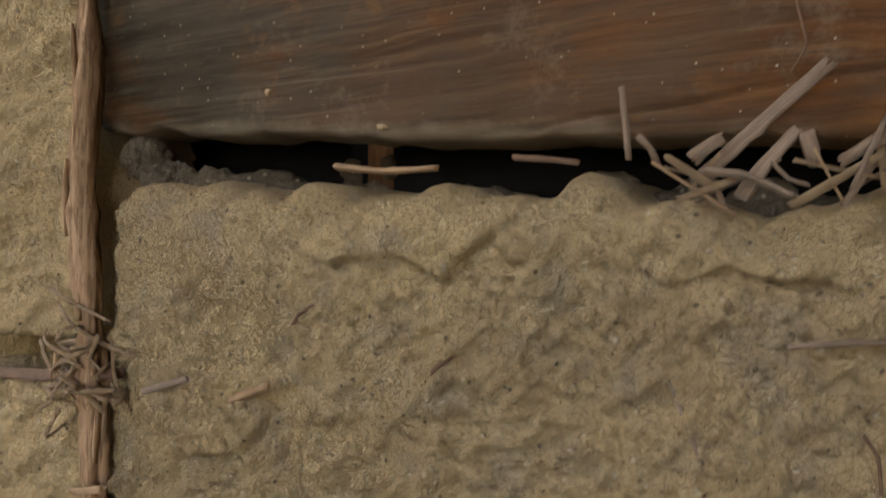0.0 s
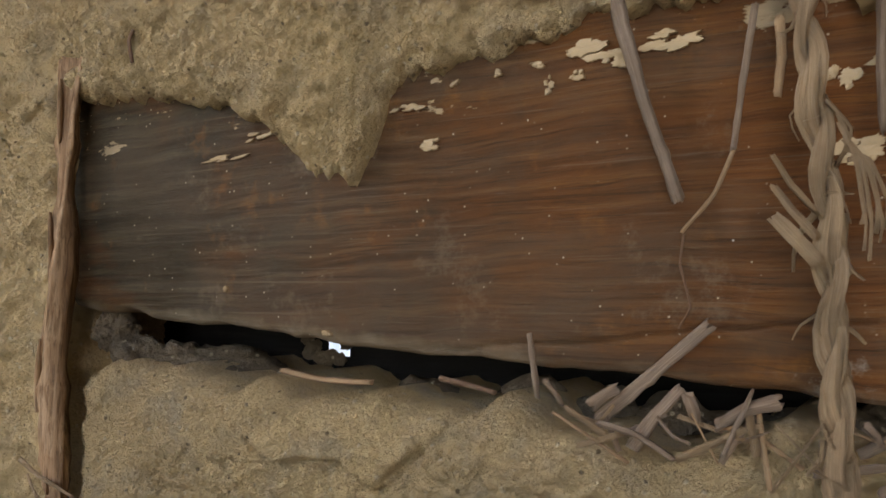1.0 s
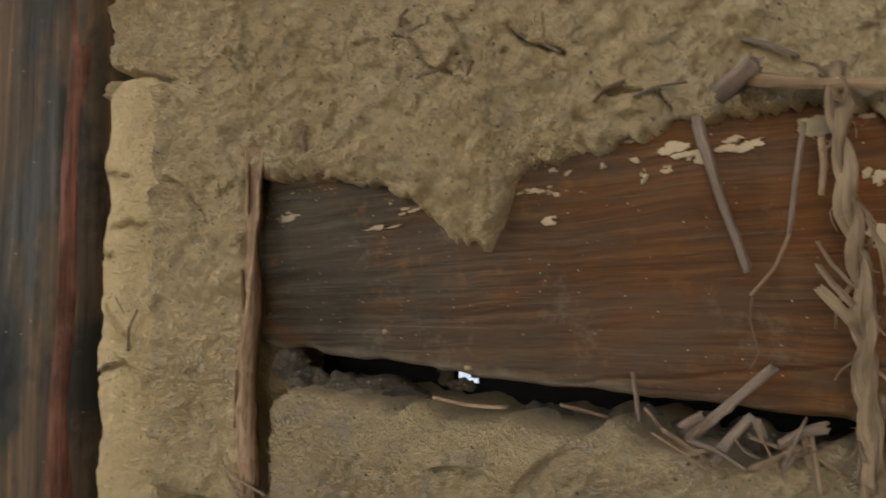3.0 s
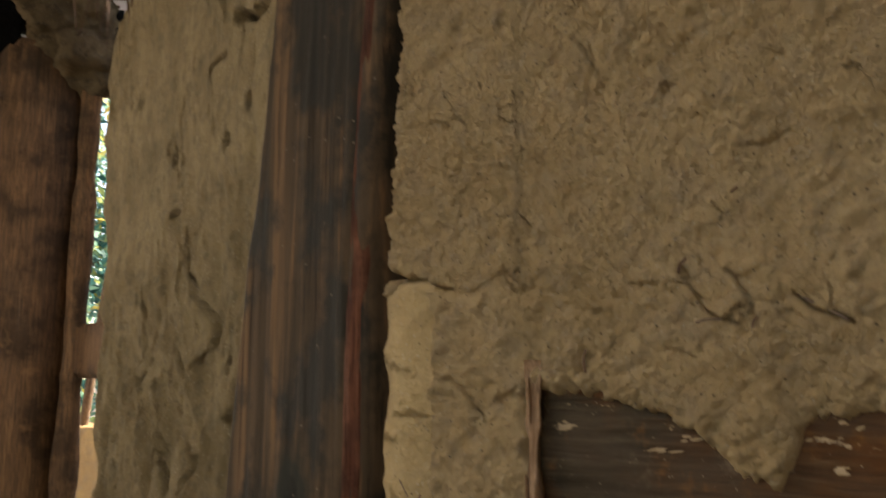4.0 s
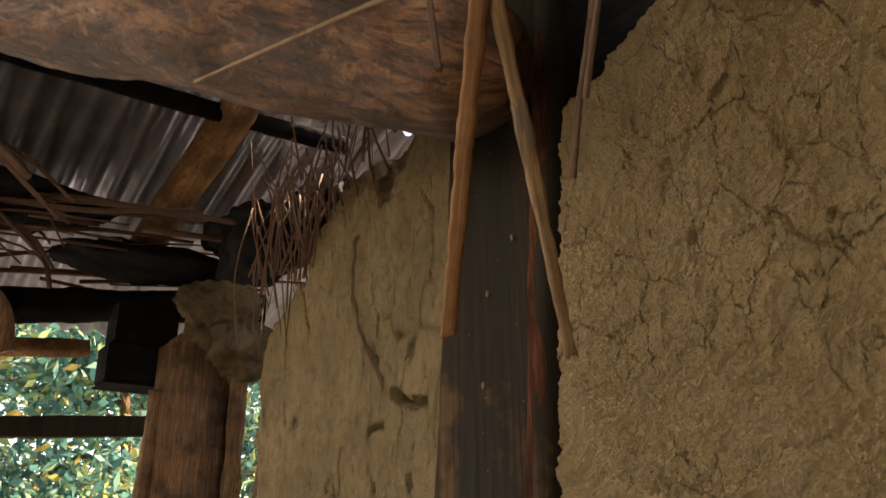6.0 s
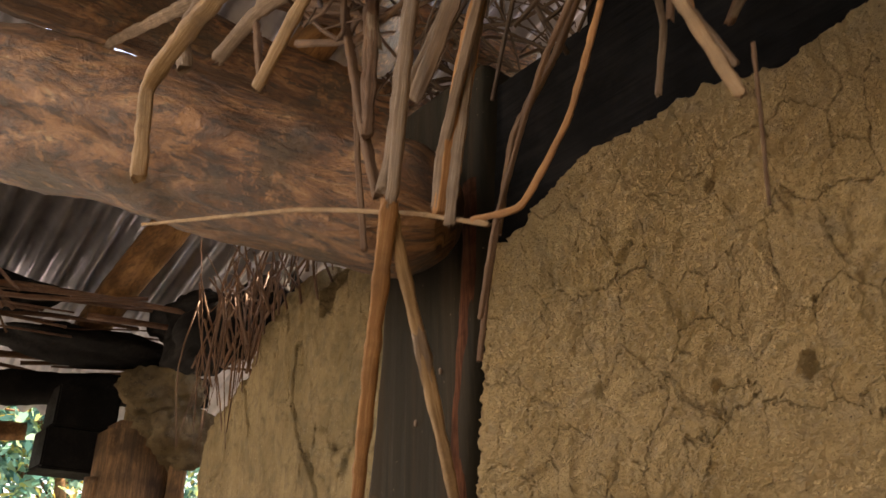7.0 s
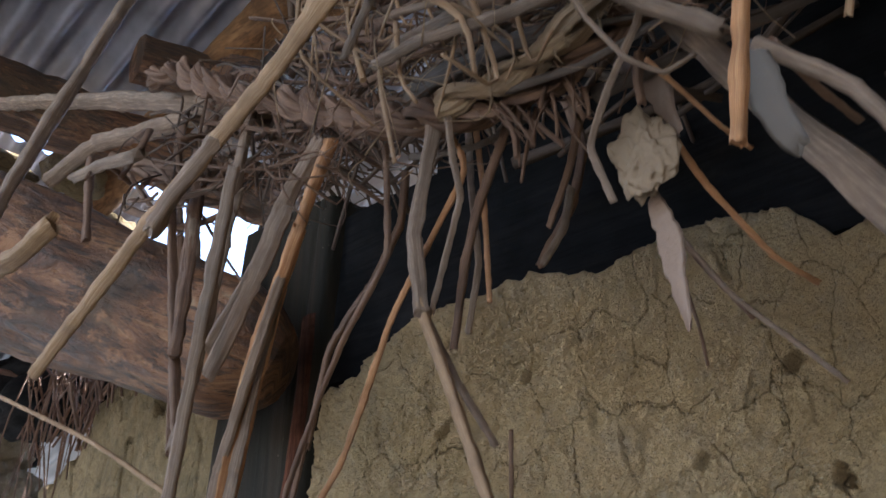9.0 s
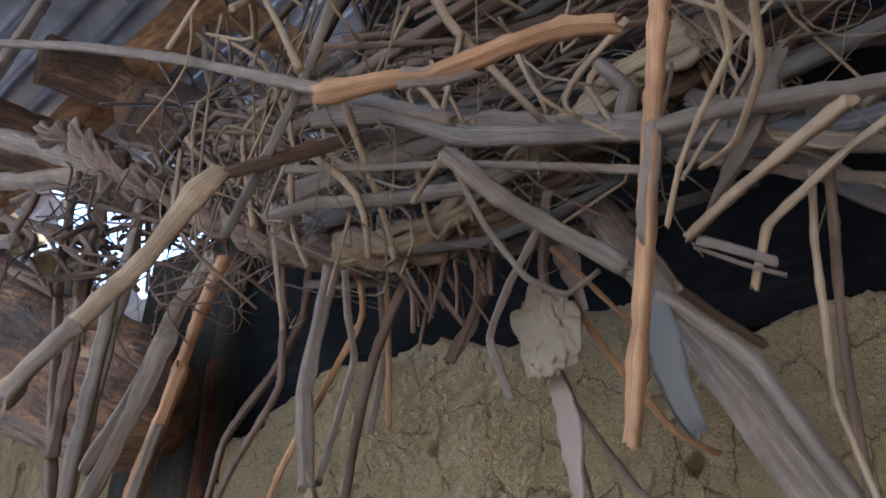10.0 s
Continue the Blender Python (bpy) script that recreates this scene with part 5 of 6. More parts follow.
pole("purlin", [(-1.33, -1.8, 2.96), (-1.33, -0.9, 2.965), (-1.31, 0.0, 2.975), (-1.27, 0.75, 3.0)], 0.08, 0.075, LOGWOOD, "thick reddish-brown purlin log under the roof sheets", "purlin", 0.1, seed=8)
pole("purlin", [(-1.9, -1.8, 2.84), (-1.9, 0.0, 2.85), (-1.88, 0.7, 2.86)], 0.03, 0.03, DARK, "black purlin pole at the end of the lower sheets", "purlin", 0.1, seed=10)
pole("purlin", [(-0.75, -0.9, 3.08), (-0.72, 0.0, 3.1), (-0.7, 0.6, 3.14)], 0.04, 0.04, POLE, "round purlin pole lashed across the rafters", "purlin", 0.1, seed=9)

for i, (x, y, z) in enumerate(((-1.62, 0.42, 2.9), (-1.66, 0.62, 2.88), (-1.58, 0.1, 2.93), (-1.5, -0.12, 2.95), (-1.49, 0.26, 2.955))):
    tagged(lump("clay_packing", x, y, z, 0.07, 0.09, 0.05, MUD_DIMMED, 90 + i, 0.4, 3), "clay packing lodged in the gap of the roof sheets", "clay lump", "clay packing in the roof")
pole("purlin_stub", [(-0.519, 0.095, 2.641), (-0.994, 0.393, 2.901)], 0.05, 0.05, LOGWOOD, "short round brown log end under the roof", "log", 0.05, seed=12)
pole("purlin", [(-1.10, 0.18, 3.07), (-1.04, 0.49, 3.09), (-0.98, 0.88, 3.11)], 0.06, 0.05, LOGWOOD, "reddish-brown log lying under the roof sheets", "purlin", 0.1, seed=14)
# plate on top of the wall, with dark boarding added above it as shade
tagged(part("wall_plate", box_bm(-0.56, 1.6, 0.305, 0.46, 2.2, 2.5, 0.012), DARK, smooth=False), "black timber wall plate on top of the clay wall", "beam")
tagged(part("gable_wall", box_bm(-0.35, 1.6, 0.36, 0.44, 2.5, 3.7, 0), DARK), "added black boarding standing in for shade above the wall plate", "wall", kind="structure")


# ---------------------------------------------------------------- big peeled log
def log_mesh():
    a, b = np.array((-0.495, 0.2, 2.205)), np.array((-1.55, -0.63, 2.765))
    n, sides = 130, 56
    ts = np.linspace(0, 1, n)
    w = (b - a) / np.linalg.norm(b - a)
    s = np.cross(w, (0, 0, 1))
    s /= np.linalg.norm(s)
    up = np.cross(s, w)
    ang = np.linspace(0, 2 * math.pi, sides, endpoint=False)
    T, A = np.meshgrid(ts, ang, indexing="ij")
    r = 0.100 + 0.05 * T
    cx, cy = np.cos(A) * 2.0, np.sin(A) * 2.0
    r = r * (1 + 0.10 * fbm(T * 7 + cx * 0.5, cy * 0.9, 4, 251) + 0.03 * fbm(T * 12 + cx * 3, cy * 5 + T * 3, 4, 253))
    r = r * (1 - 0.5 * np.clip(1 - T / 0.06, 0, 1) ** 2)
    P = a + (b - a) * T[..., None] + (r * np.cos(A))[..., None] * s + (r * np.sin(A))[..., None] * up
    P = P.reshape(-1, 3)
    idx = np.arange(n * sides).reshape(n, sides)
    nxt = np.roll(idx, -1, 1)
    f = np.stack([idx[:-1], nxt[:-1], nxt[1:], idx[1:]], -1).reshape(-1, 4).tolist()
    f.append(tuple(int(i) for i in idx[0, ::-1]))
    f.append(tuple(int(i) for i in idx[-1]))
    uv = np.stack([T * 1.4, A / (2 * math.pi)], -1).reshape(-1, 2)
    return mesh_object("log_beam", P, f, LOGWOOD, uvs=uv)


tagged(log_mesh(), "thick peeled reddish log beam with ragged bark remains", "log")


# ---------------------------------------------------------------- thatch, brush
def brush(name, count, centre, spread, way, way_spread, length, radius, mat, label, seed, droop=0.0, bend=0.2):
    r = np.random.RandomState(seed)
    pieces = []
    for i in range(count):
        c = np.array(centre) + r.uniform(-1, 1, 3) * spread
        d = np.array(way) + r.normal(0, 1, 3) * way_spread
        d /= np.linalg.norm(d)
        ln = length * r.uniform(0.45, 1.2)
        m = c + r.normal(0, bend * ln * 0.3, 3)
        e = c + d * ln * 0.5 + np.array((0, 0, -droop * ln))
        q = smooth_path([c - d * ln * 0.5, m, e], ln / 6)
        rr = radius * r.uniform(0.5, 1.5)
        pieces.append(tube_data(q, np.linspace(rr, rr * 0.6, len(q)), 5, r.choice([1.0, 0.6, 0.35]), r.uniform(0, 3), 0, 0.12, i))
    v, f, u = join(pieces)
    return tagged(mesh_object(name, v, f, mat, uvs=u), label, "thatch", kind="stuff")


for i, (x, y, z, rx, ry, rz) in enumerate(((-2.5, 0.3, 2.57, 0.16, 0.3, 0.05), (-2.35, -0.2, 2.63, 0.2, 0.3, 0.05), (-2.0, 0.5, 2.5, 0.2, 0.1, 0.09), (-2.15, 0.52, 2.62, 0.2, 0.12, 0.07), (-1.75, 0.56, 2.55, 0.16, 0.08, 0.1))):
    tagged(lump("sooty_packing", x, y, z, rx, ry, rz, DARK, 110 + i, 0.35, 4), "black packing stuffed under the eave", "packing", "packing under the eave")
brush("brush_heap", 44, (-1.72, 0.46, 2.5), (0.22, 0.08, 0.07), (0.65, -0.25, 0.7), (0.22, 0.2, 0.25), 0.4, 0.0042, STICK, "dry reddish twigs stuffed under the eave", 21, 0.1, 0.1)
brush("brush_heap", 34, (-2.42, 0.15, 2.58), (0.3, 0.4, 0.06), (0.3, 0.95, 0.03), (0.12, 0.12, 0.07), 0.62, 0.009, STICK, "reddish split sticks laid along the eave beam", 22, 0.03, 0.05)
brush("brush_heap", 40, (-2.3, -0.3, 2.62), (0.28, 0.22, 0.08), (0.2, 0.9, -0.2), (0.3, 0.3, 0.35), 0.36, 0.011, STICK, "curled bark strips hanging under the roof", 23, 0.3, 0.4)
brush("brush_heap", 22, (-1.75, 0.42, 2.38), (0.2, 0.06, 0.08), (0.25, -0.1, -1), (0.12, 0.12, 0.12), 0.34, 0.0032, STICK, "thin dry twigs hanging over the clay panel", 24, 0.1, 0.1)
brush("brush_heap", 40, (-1.25, 0.33, 2.45), (0.25, 0.05, 0.06), (0.5, -0.2, 0.6), (0.4, 0.2, 0.4), 0.2, 0.0034, STICK, "dry twigs on top of the clay panel", 25, 0.1, 0.2)
brush("thatch", 80, (0.0, 0.2, 2.6), (0.4, 0.14, 0.1), (0.3, -0.6, -0.5), (0.6, 0.5, 0.5), 0.3, 0.0045, BRUSH, "dark tangled thatch over the wall plate", 26, 0.2, 0.3)
brush("thatch", 150, (0.55, 0.0, 2.45), (0.55, 0.22, 0.1), (0.9, -0.2, 0.1), (0.3, 0.3, 0.2), 0.34, 0.006, BRUSH, "dark tangled thatch over the wall plate", 27, 0.1, 0.25)
brush("thatch", 70, (0.46, -0.19, 2.25), (0.32, 0.07, 0.06), (0.95, 0.05, 0.05), (0.18, 0.3, 0.2), 0.26, 0.0034, BROWN, "brown dry twigs and straw of the thatch", 28, 0.05, 0.25)
brush("thatch", 50, (0.42, -0.25, 2.26), (0.33, 0.07, 0.075), (0.5, 0.0, 0.6), (0.6, 0.4, 0.6), 0.12, 0.0017, PALE, "pale straw bits caught in the thatch", 29, 0.1, 0.4)
brush("thatch", 110, (0.6, -0.2, 2.33), (0.36, 0.12, 0.05), (0.9, 0.1, 0.05), (0.2, 0.3, 0.2), 0.32, 0.0052, BROWN, "brown stems packed in the thatch", 30, 0.05, 0.25)
brush("thatch", 60, (-0.1, -0.12, 2.27), (0.24, 0.05, 0.04), (0.9, -0.1, -0.45), (0.2, 0.25, 0.2), 0.18, 0.0034, BROWN, "frayed brown fibre along the rope", 31, 0.1, 0.35)
brush("thatch", 300, (0.22, -0.15, 2.19), (0.3, 0.04, 0.05), (0.6, 0.0, 0.1), (0.6, 0.5, 0.6), 0.06, 0.0009, BROWN, "fine frayed straw fibres round the binding rope", 41, 0.15, 0.7)
brush("thatch", 160, (-0.05, -0.12, 2.27), (0.25, 0.045, 0.05), (0.7, 0.0, -0.4), (0.5, 0.4, 0.5), 0.09, 0.0013, BRUSH, "fine brown fibres round the binding rope", 42, 0.15, 0.5)
brush("thatch", 24, (0.185, -0.15, 2.118), (0.03, 0.01, 0.01), (0.25, -0.05, -1), (0.3, 0.25, 0.1), 0.05, 0.002, BROWN, "tuft of cut straw ends", 32, 0, 0.1)

brush("thatch", 90, (-1.01, 0.69, 3.02), (0.3, 0.2, 0.09), (0.5, 0.3, -0.5), (0.6, 0.5, 0.5), 0.34, 0.005, BRUSH, "dark tangled twigs under the roof sheets", 33, 0.1, 0.3)
brush("thatch", 46, (0.32, -0.225, 2.165), (0.22, 0.035, 0.045), (0.15, 0.0, -1.0), (0.4, 0.25, 0.3), 0.085, 0.0017, PALE, "curled pale dry leaf strips caught in the thatch", 34, 0.1, 0.9)
brush("thatch", 170, (0.3, -0.19, 2.18), (0.28, 0.05, 0.06), (0.5, 0.0, -0.4), (0.7, 0.4, 0.6), 0.07, 0.0006, ROPE, "fine pale straw fibres in the thatch", 35, 0.1, 0.8)
brush("thatch", 40, (0.36, -0.14, 2.17), (0.25, 0.03, 0.035), (1.0, 0.0, -0.05), (0.12, 0.1, 0.12), 0.2, 0.0036, BRANCH, "grey twigs lying along the edge of the thatch", 36, 0.0, 0.2)
rope("straw_rope", [(-0.3, -0.15, 2.40), (-0.237, -0.15, 2.372), (-0.12, -0.15, 2.285), (-0.038, -0.15, 2.235), (0.05, -0.15, 2.18), (0.108, -0.15, 2.154), (0.17, -0.15, 2.142), (0.226, -0.152, 2.15), (0.277, -0.155, 2.165), (0.36, -0.16, 2.2)], 0.0125, 0.07, "thick twisted straw binding rope under the thatch", 2, 110, BROWN, 7)
rope("straw_rope", [(0.12, -0.165, 2.15), (0.18, -0.168, 2.14), (0.226, -0.17, 2.15), (0.29, -0.17, 2.175), (0.34, -0.172, 2.19)], 0.009, 0.09, "loose straw binding in the thatch", 2, 60, ROPE, 8)
pole("roof_pole", [(0.15, -0.08, 2.47), (0.5, -0.1, 2.5), (1.3, -0.1, 2.53)], 0.03, 0.04, BARK, "round pole inside the thatch", "pole", 0.1, seed=11)

# ---------------------------------------------------------------- odd things caught in the thatch
tagged(lump("clay_wad", 0.2265, -0.115, 2.09, 0.0165, 0.008, 0.025, WAD, 51, 0.45, 5), "crumpled pale wad caught on a stem", "wad")


def strip_thing(name, points, width, mat, label, category, seed):
    r = np.random.RandomState(seed)
    p = smooth_path(points, 0.004)
    n = len(p)
    prof = width * (0.45 + 0.75 * np.sin(np.linspace(0.35, 2.7, n)))
    prof = prof * (1 + 0.2 * fbm(np.arange(n) * 0.7, np.zeros(n), 2, seed))
    v, f, u = tube_data(p, prof, 18, 0.16, 0.4, 12, 0.2, seed, 3, 0.8)
    return tagged(mesh_object(name, v, f, mat, uvs=u), label, category)


strip_thing("dry_husk", [(0.222, -0.10, 2.07), (0.228, -0.10, 2.045), (0.229, -0.1, 2.02), (0.231, -0.1, 1.995)], 0.008, HUSK, "torn papery husk hanging on a stem", "husk", 3)
strip_thing("plastic_scrap", [(0.318, -0.2, 2.062), (0.32, -0.2, 2.04), (0.322, -0.2, 2.025), (0.327, -0.2, 2.01)], 0.0054, PLASTIC, "pale torn plastic scrap hanging in the straw", "scrap", 4)
strip_thing("dry_husk", [(0.215, -0.11, 2.165), (0.235, -0.11, 2.14), (0.245, -0.11, 2.10)], 0.007, HUSK, "torn papery husk in the straw", "husk", 5)
tagged(lump("clay_chip", 0.148, 0.278, 1.93, 0.034, 0.01, 0.022, MUD, 61, 0.3), "pale broken clay patch on the wall", "clay patch")

# ---------------------------------------------------------------- ground, closing walls, garden
bm = bmesh.new()
bmesh.ops.create_grid(bm, x_segments=60, y_segments=60, size=200)
for v in bm.verts:
    d = max(abs(v.co.x), abs(v.co.y))
    v.co.z = 0 if d < 8 else 0.25 * noise.noise(v.co * 0.1)
tagged(part("ground", bm, EARTH), "bare trodden earth ground", "ground", kind="structure")
# east, south and west walls are unseen, added to cut the sky light
tagged(part("wall_east", box_bm(1.6, 1.75, -2.6, 0.46, 0, 4.0, 0), MUD_LOW), "unseen clay side wall added to cut sky light", "wall", kind="structure")
tagged(part("wall_south_right", box_bm(1.5, 1.6, -2.6, -2.45, 0, 3.6, 0), MUD_LOW), "unseen clay back wall added to cut sky light", "wall", kind="structure")
tagged(part("wall_south_left", box_bm(-3.2, -1.0, -2.6, -2.45, 0, 2.6, 0), MUD_LOW), "unseen clay back wall added to cut sky light", "wall", kind="structure")
tagged(part("wall_west", box_bm(-3.2, -3.05, -2.45, -1.0, 0, 2.5, 0), MUD_LOW), "unseen clay end wall added to cut sky light", "wall", kind="structure")
tagged(part("wall_north_end", box_bm(-3.2, -2.6, 0.72, 0.86, 0, 1.2, 0), MUD_LOW), "low clay wall under the far opening", "wall", kind="structure")

# boarding and studs added to stop sky light from coming over the panel
tagged(part("wall_far_boarding", box_bm(-2.3, -0.35, 1.24, 1.3, 1.215, 2.62, 0), OLDPOST), "boarding added behind the wall to keep sky light out", "wall", kind="structure")
tagged(part("wall_far_boarding", box_bm(-0.346, 1.75, 1.24, 1.3, 1.215, 3.9, 0), OLDPOST), "boarding added behind the wall to keep sky light out", "wall", kind="structure")
tagged(part("wall_far_base", box_bm(-2.3, 1.75, 1.24, 1.3, 0, 0.8, 0), OLDPOST), "low boarding added behind the wall to keep sky light out", "wall", kind="structure")
for x in (-2.25, -1.7, 1.68):
    tagged(part("wall_far_stud", box_bm(x - 0.05, x + 0.05, 1.15, 1.236, 0, 2.7, 0.005), OLDPOST), "stud of the added boarding behind the wall", "wall", kind="structure")

# white backdrop added outside so the slot's small hole looks sky-bright
tagged(part("yard_wall", box_bm(-6.0, 2.4, 5.0, 5.2, 0, 2.2, 0.02), HOLE_WHITE), "added white backdrop standing in for sky behind the small hole", "wall", kind="structure")


def tree(x, y, height, spread, leaves, seed):
    r = np.random.RandomState(seed)
    top = new("tree")
    top.location = (x, y, 0)
    pieces = []
    trunk = smooth_path([(0, 0, 0), (r.normal(0, 0.1), r.normal(0, 0.1), height * 0.35), (r.normal(0, 0.3), r.normal(0, 0.3), height * 0.8)], 0.25)
    pieces.append(tube_data(trunk, np.linspace(0.12, 0.03, len(trunk)), 9, 1, 0, 0, 0.1, seed))
    tips = []
    for i in range(22):
        k = r.randint(len(trunk) // 5, len(trunk))
        a = r.uniform(0, 6.28)
        e = trunk[k] + np.array((math.cos(a) * spread * r.uniform(0.5, 1), math.sin(a) * spread * r.uniform(0.5, 1), r.uniform(-0.3, 0.9)))
        q = smooth_path([trunk[k], (trunk[k] + e) / 2 + (0, 0, 0.2), e], 0.2)
        pieces.append(tube_data(q, np.linspace(0.03, 0.008, len(q)), 6, 1, 0, 0, 0.1, i))
        tips += [q[j] for j in range(len(q) // 3, len(q))]
    v, f, u = join(pieces)
    mesh_object("trunk", v, f, OLDPOST, top, uvs=u)
    tips = np.array(tips)
    c = tips[r.randint(0, len(tips), leaves)] + r.normal(0, 0.22, (leaves, 3))
    d1 = r.normal(0, 1, (leaves, 3))
    d1 /= np.linalg.norm(d1, axis=1)[:, None]
    d2 = np.cross(d1, r.normal(0, 1, (leaves, 3)))
    d2 /= np.linalg.norm(d2, axis=1)[:, None]
    ln, wd = r.uniform(0.03, 0.08, leaves)[:, None], r.uniform(0.014, 0.034, leaves)[:, None]
    V = np.stack([c - d1 * ln, c + d2 * wd, c + d1 * ln, c - d2 * wd], 1).reshape(-1, 3)
    F = np.arange(leaves * 4).reshape(-1, 4).tolist()
    mesh_object("crown", V, F, LEAF, top, smooth=False)
    return tagged(top, "leafy green tree with yellowing leaves outside the opening", "tree", "trees outside")


for i, (x, y, h, s, n) in enumerate(((-6.4, 1.6, 4.2, 1.2, 9000), (-7.6, 3.4, 5.0, 1.6, 9500), (-6.6, 0.0, 3.6, 1.2, 9000), (-9.0, 2.0, 6.0, 2.0, 9000), (-10.5, 5.0, 6.5, 2.4, 7000), (-8.2, 0.2, 5.0, 1.6, 7000))):
    tree(x, y, h, s, n, 300 + i)

# ---------------------------------------------------------------- stems
# near
stalk([(0.270, -0.19, 2.166), (0.227, -0.2, 2.169), (0.186, -0.218, 2.172), (0.167, -0.288, 2.124)], 0.0034, BROWN)
stalk([(0.168, -0.287, 2.126), (0.160, -0.291, 2.117), (0.133, -0.294, 2.092), (0.017, -0.282, 2.060), (-0.126, -0.270, 2.006)], 0.0047, PALE, node=0.16)
stalk([(-0.041, -0.200, 2.154), (-0.064, -0.195, 2.039), (-0.085, -0.190, 1.927)], 0.0056, GREY)
stalk([(-0.085, -0.192, 1.931), (-0.165, -0.148, 1.85), (-0.249, -0.1, 1.761)], 0.0054, ORANGE)
stalk([(-0.092, -0.188, 1.933), (-0.145, -0.112, 1.84), (-0.2, -0.035, 1.745)], 0.005, PALE, node=0.1)
stalk([(-0.672, -0.160, 2.157), (-0.257, -0.165, 2.004), (-0.091, -0.170, 1.931), (-0.012, -0.175, 1.890)], 0.0025, PALE)
stalk([(-0.025, -0.175, 1.898), (0.004, -0.164, 1.899), (0.034, -0.153, 1.947), (0.062, -0.142, 2.033), (0.110, -0.132, 2.115), (0.100, -0.121, 2.145), (0.060, -0.110, 2.213)], 0.0030, ORANGE)
stalk([(-0.022, -0.170, 2.127), (-0.047, -0.170, 2.080), (-0.090, -0.170, 2.020)], 0.0062, GREY, flat=0.4)
stalk([(0.013, -0.180, 2.096), (-0.021, -0.180, 2.023), (-0.040, -0.180, 1.954), (-0.049, -0.180, 1.910)], 0.0047, ORANGE, flat=0.5)
stalk([(0.002, -0.175, 2.097), (-0.023, -0.176, 2.017), (-0.037, -0.177, 1.946), (-0.043, -0.178, 1.901)], 0.0039, GREY, flat=0.4)
stalk([(0.004, -0.185, 2.060), (-0.024, -0.184, 1.996), (-0.043, -0.184, 1.946), (-0.049, -0.183, 1.913)], 0.0032, GREY, flat=0.5)
stalk([(0.112, -0.150, 2.189), (0.100, -0.153, 2.121), (0.093, -0.157, 2.071), (0.102, -0.160, 2.018)], 0.0053, GREY)
stalk([(0.100, -0.160, 2.026), (0.113, -0.150, 1.978), (0.131, -0.140, 1.914)], 0.0035, PALE)
stalk([(0.100, -0.158, 2.021), (0.112, -0.139, 1.978), (0.121, -0.120, 1.947)], 0.0026, GREY)
stalk([(0.143, -0.120, 2.154), (0.108, -0.113, 2.103), (0.091, -0.107, 2.069), (0.075, -0.100, 2.019)], 0.0034, BROWN)
stalk([(0.028, -0.120, 2.182), (0.024, -0.112, 2.097), (-0.023, -0.104, 2.053), (-0.055, -0.096, 2.020), (-0.099, -0.088, 1.952), (-0.126, -0.080, 1.890)], 0.0030, BROWN)
stalk([(0.055, -0.050, 2.242), (0.055, -0.040, 2.168), (0.050, -0.030, 2.080)], 0.0025, ORANGE)
stalk([(0.063, 0.080, 2.319), (0.072, 0.087, 2.264), (0.052, 0.093, 2.214), (0.008, 0.100, 2.168)], 0.0048, BROWN)
stalk([(0.217, -0.100, 2.090), (0.217, -0.083, 2.059), (0.221, -0.067, 2.008), (0.216, -0.050, 1.989)], 0.0013, BROWN)
stalk([(0.221, -0.100, 2.080), (0.224, -0.083, 2.056), (0.242, -0.065, 2.018), (0.263, -0.047, 1.992), (0.280, -0.030, 1.970)], 0.0017, GREY)
stalk([(0.239, -0.110, 2.104), (0.241, -0.073, 2.084), (0.258, -0.037, 2.047), (0.268, 0.000, 2.040)], 0.0025, ORANGE)
stalk([(-0.373, -0.080, 2.433), (-0.329, -0.073, 2.248), (-0.321, -0.067, 2.120), (-0.312, -0.060, 2.018)], 0.0042, BROWN)
stalk([(-0.220, -0.120, 2.367), (-0.226, -0.117, 2.285), (-0.241, -0.113, 2.181), (-0.240, -0.110, 2.104)], 0.0067, BROWN, node=0.07)
stalk([(-0.121, -0.140, 2.294), (-0.125, -0.143, 2.218), (-0.137, -0.145, 2.110), (-0.145, -0.147, 2.041), (-0.153, -0.150, 1.982)], 0.0057, GREY, node=0.1)
stalk([(0.003, -0.160, 2.178), (-0.032, -0.157, 2.152), (-0.072, -0.153, 2.100), (-0.125, -0.150, 2.053)], 0.0061, GREY, flat=0.5)
stalk([(0.008, -0.155, 2.178), (-0.012, -0.156, 2.136), (-0.034, -0.157, 2.073), (-0.052, -0.159, 1.992), (-0.062, -0.160, 1.938)], 0.0049, ORANGE)
stalk([(-0.130, -0.120, 2.285), (-0.177, -0.115, 2.322), (-0.443, -0.110, 2.464), (-0.837, -0.105, 2.659), (-1.365, -0.100, 2.914)], 0.0116, GREY)
stalk([(-0.288, -0.100, 2.373), (-0.404, -0.100, 2.404), (-0.527, -0.100, 2.443), (-0.658, -0.100, 2.441)], 0.0105, GREY)
stalk([(0.35, -0.245, 2.154), (0.341, -0.24, 2.118), (0.329, -0.235, 2.063), (0.319, -0.23, 2.023), (0.315, -0.23, 2.001)], 0.0032, ORANGE, node=0.12)
stalk([(0.319, -0.200, 2.061), (0.333, -0.195, 2.047), (0.347, -0.190, 2.031), (0.359, -0.185, 2.004), (0.369, -0.180, 1.983)], 0.0034, GREY)
stalk([(0.323, -0.190, 2.066), (0.326, -0.155, 2.064), (0.333, -0.120, 2.060)], 0.0024, BROWN)
stalk([(0.252, -0.240, 2.126), (0.267, -0.227, 2.107), (0.284, -0.213, 2.093), (0.308, -0.200, 2.074)], 0.0048, GREY)
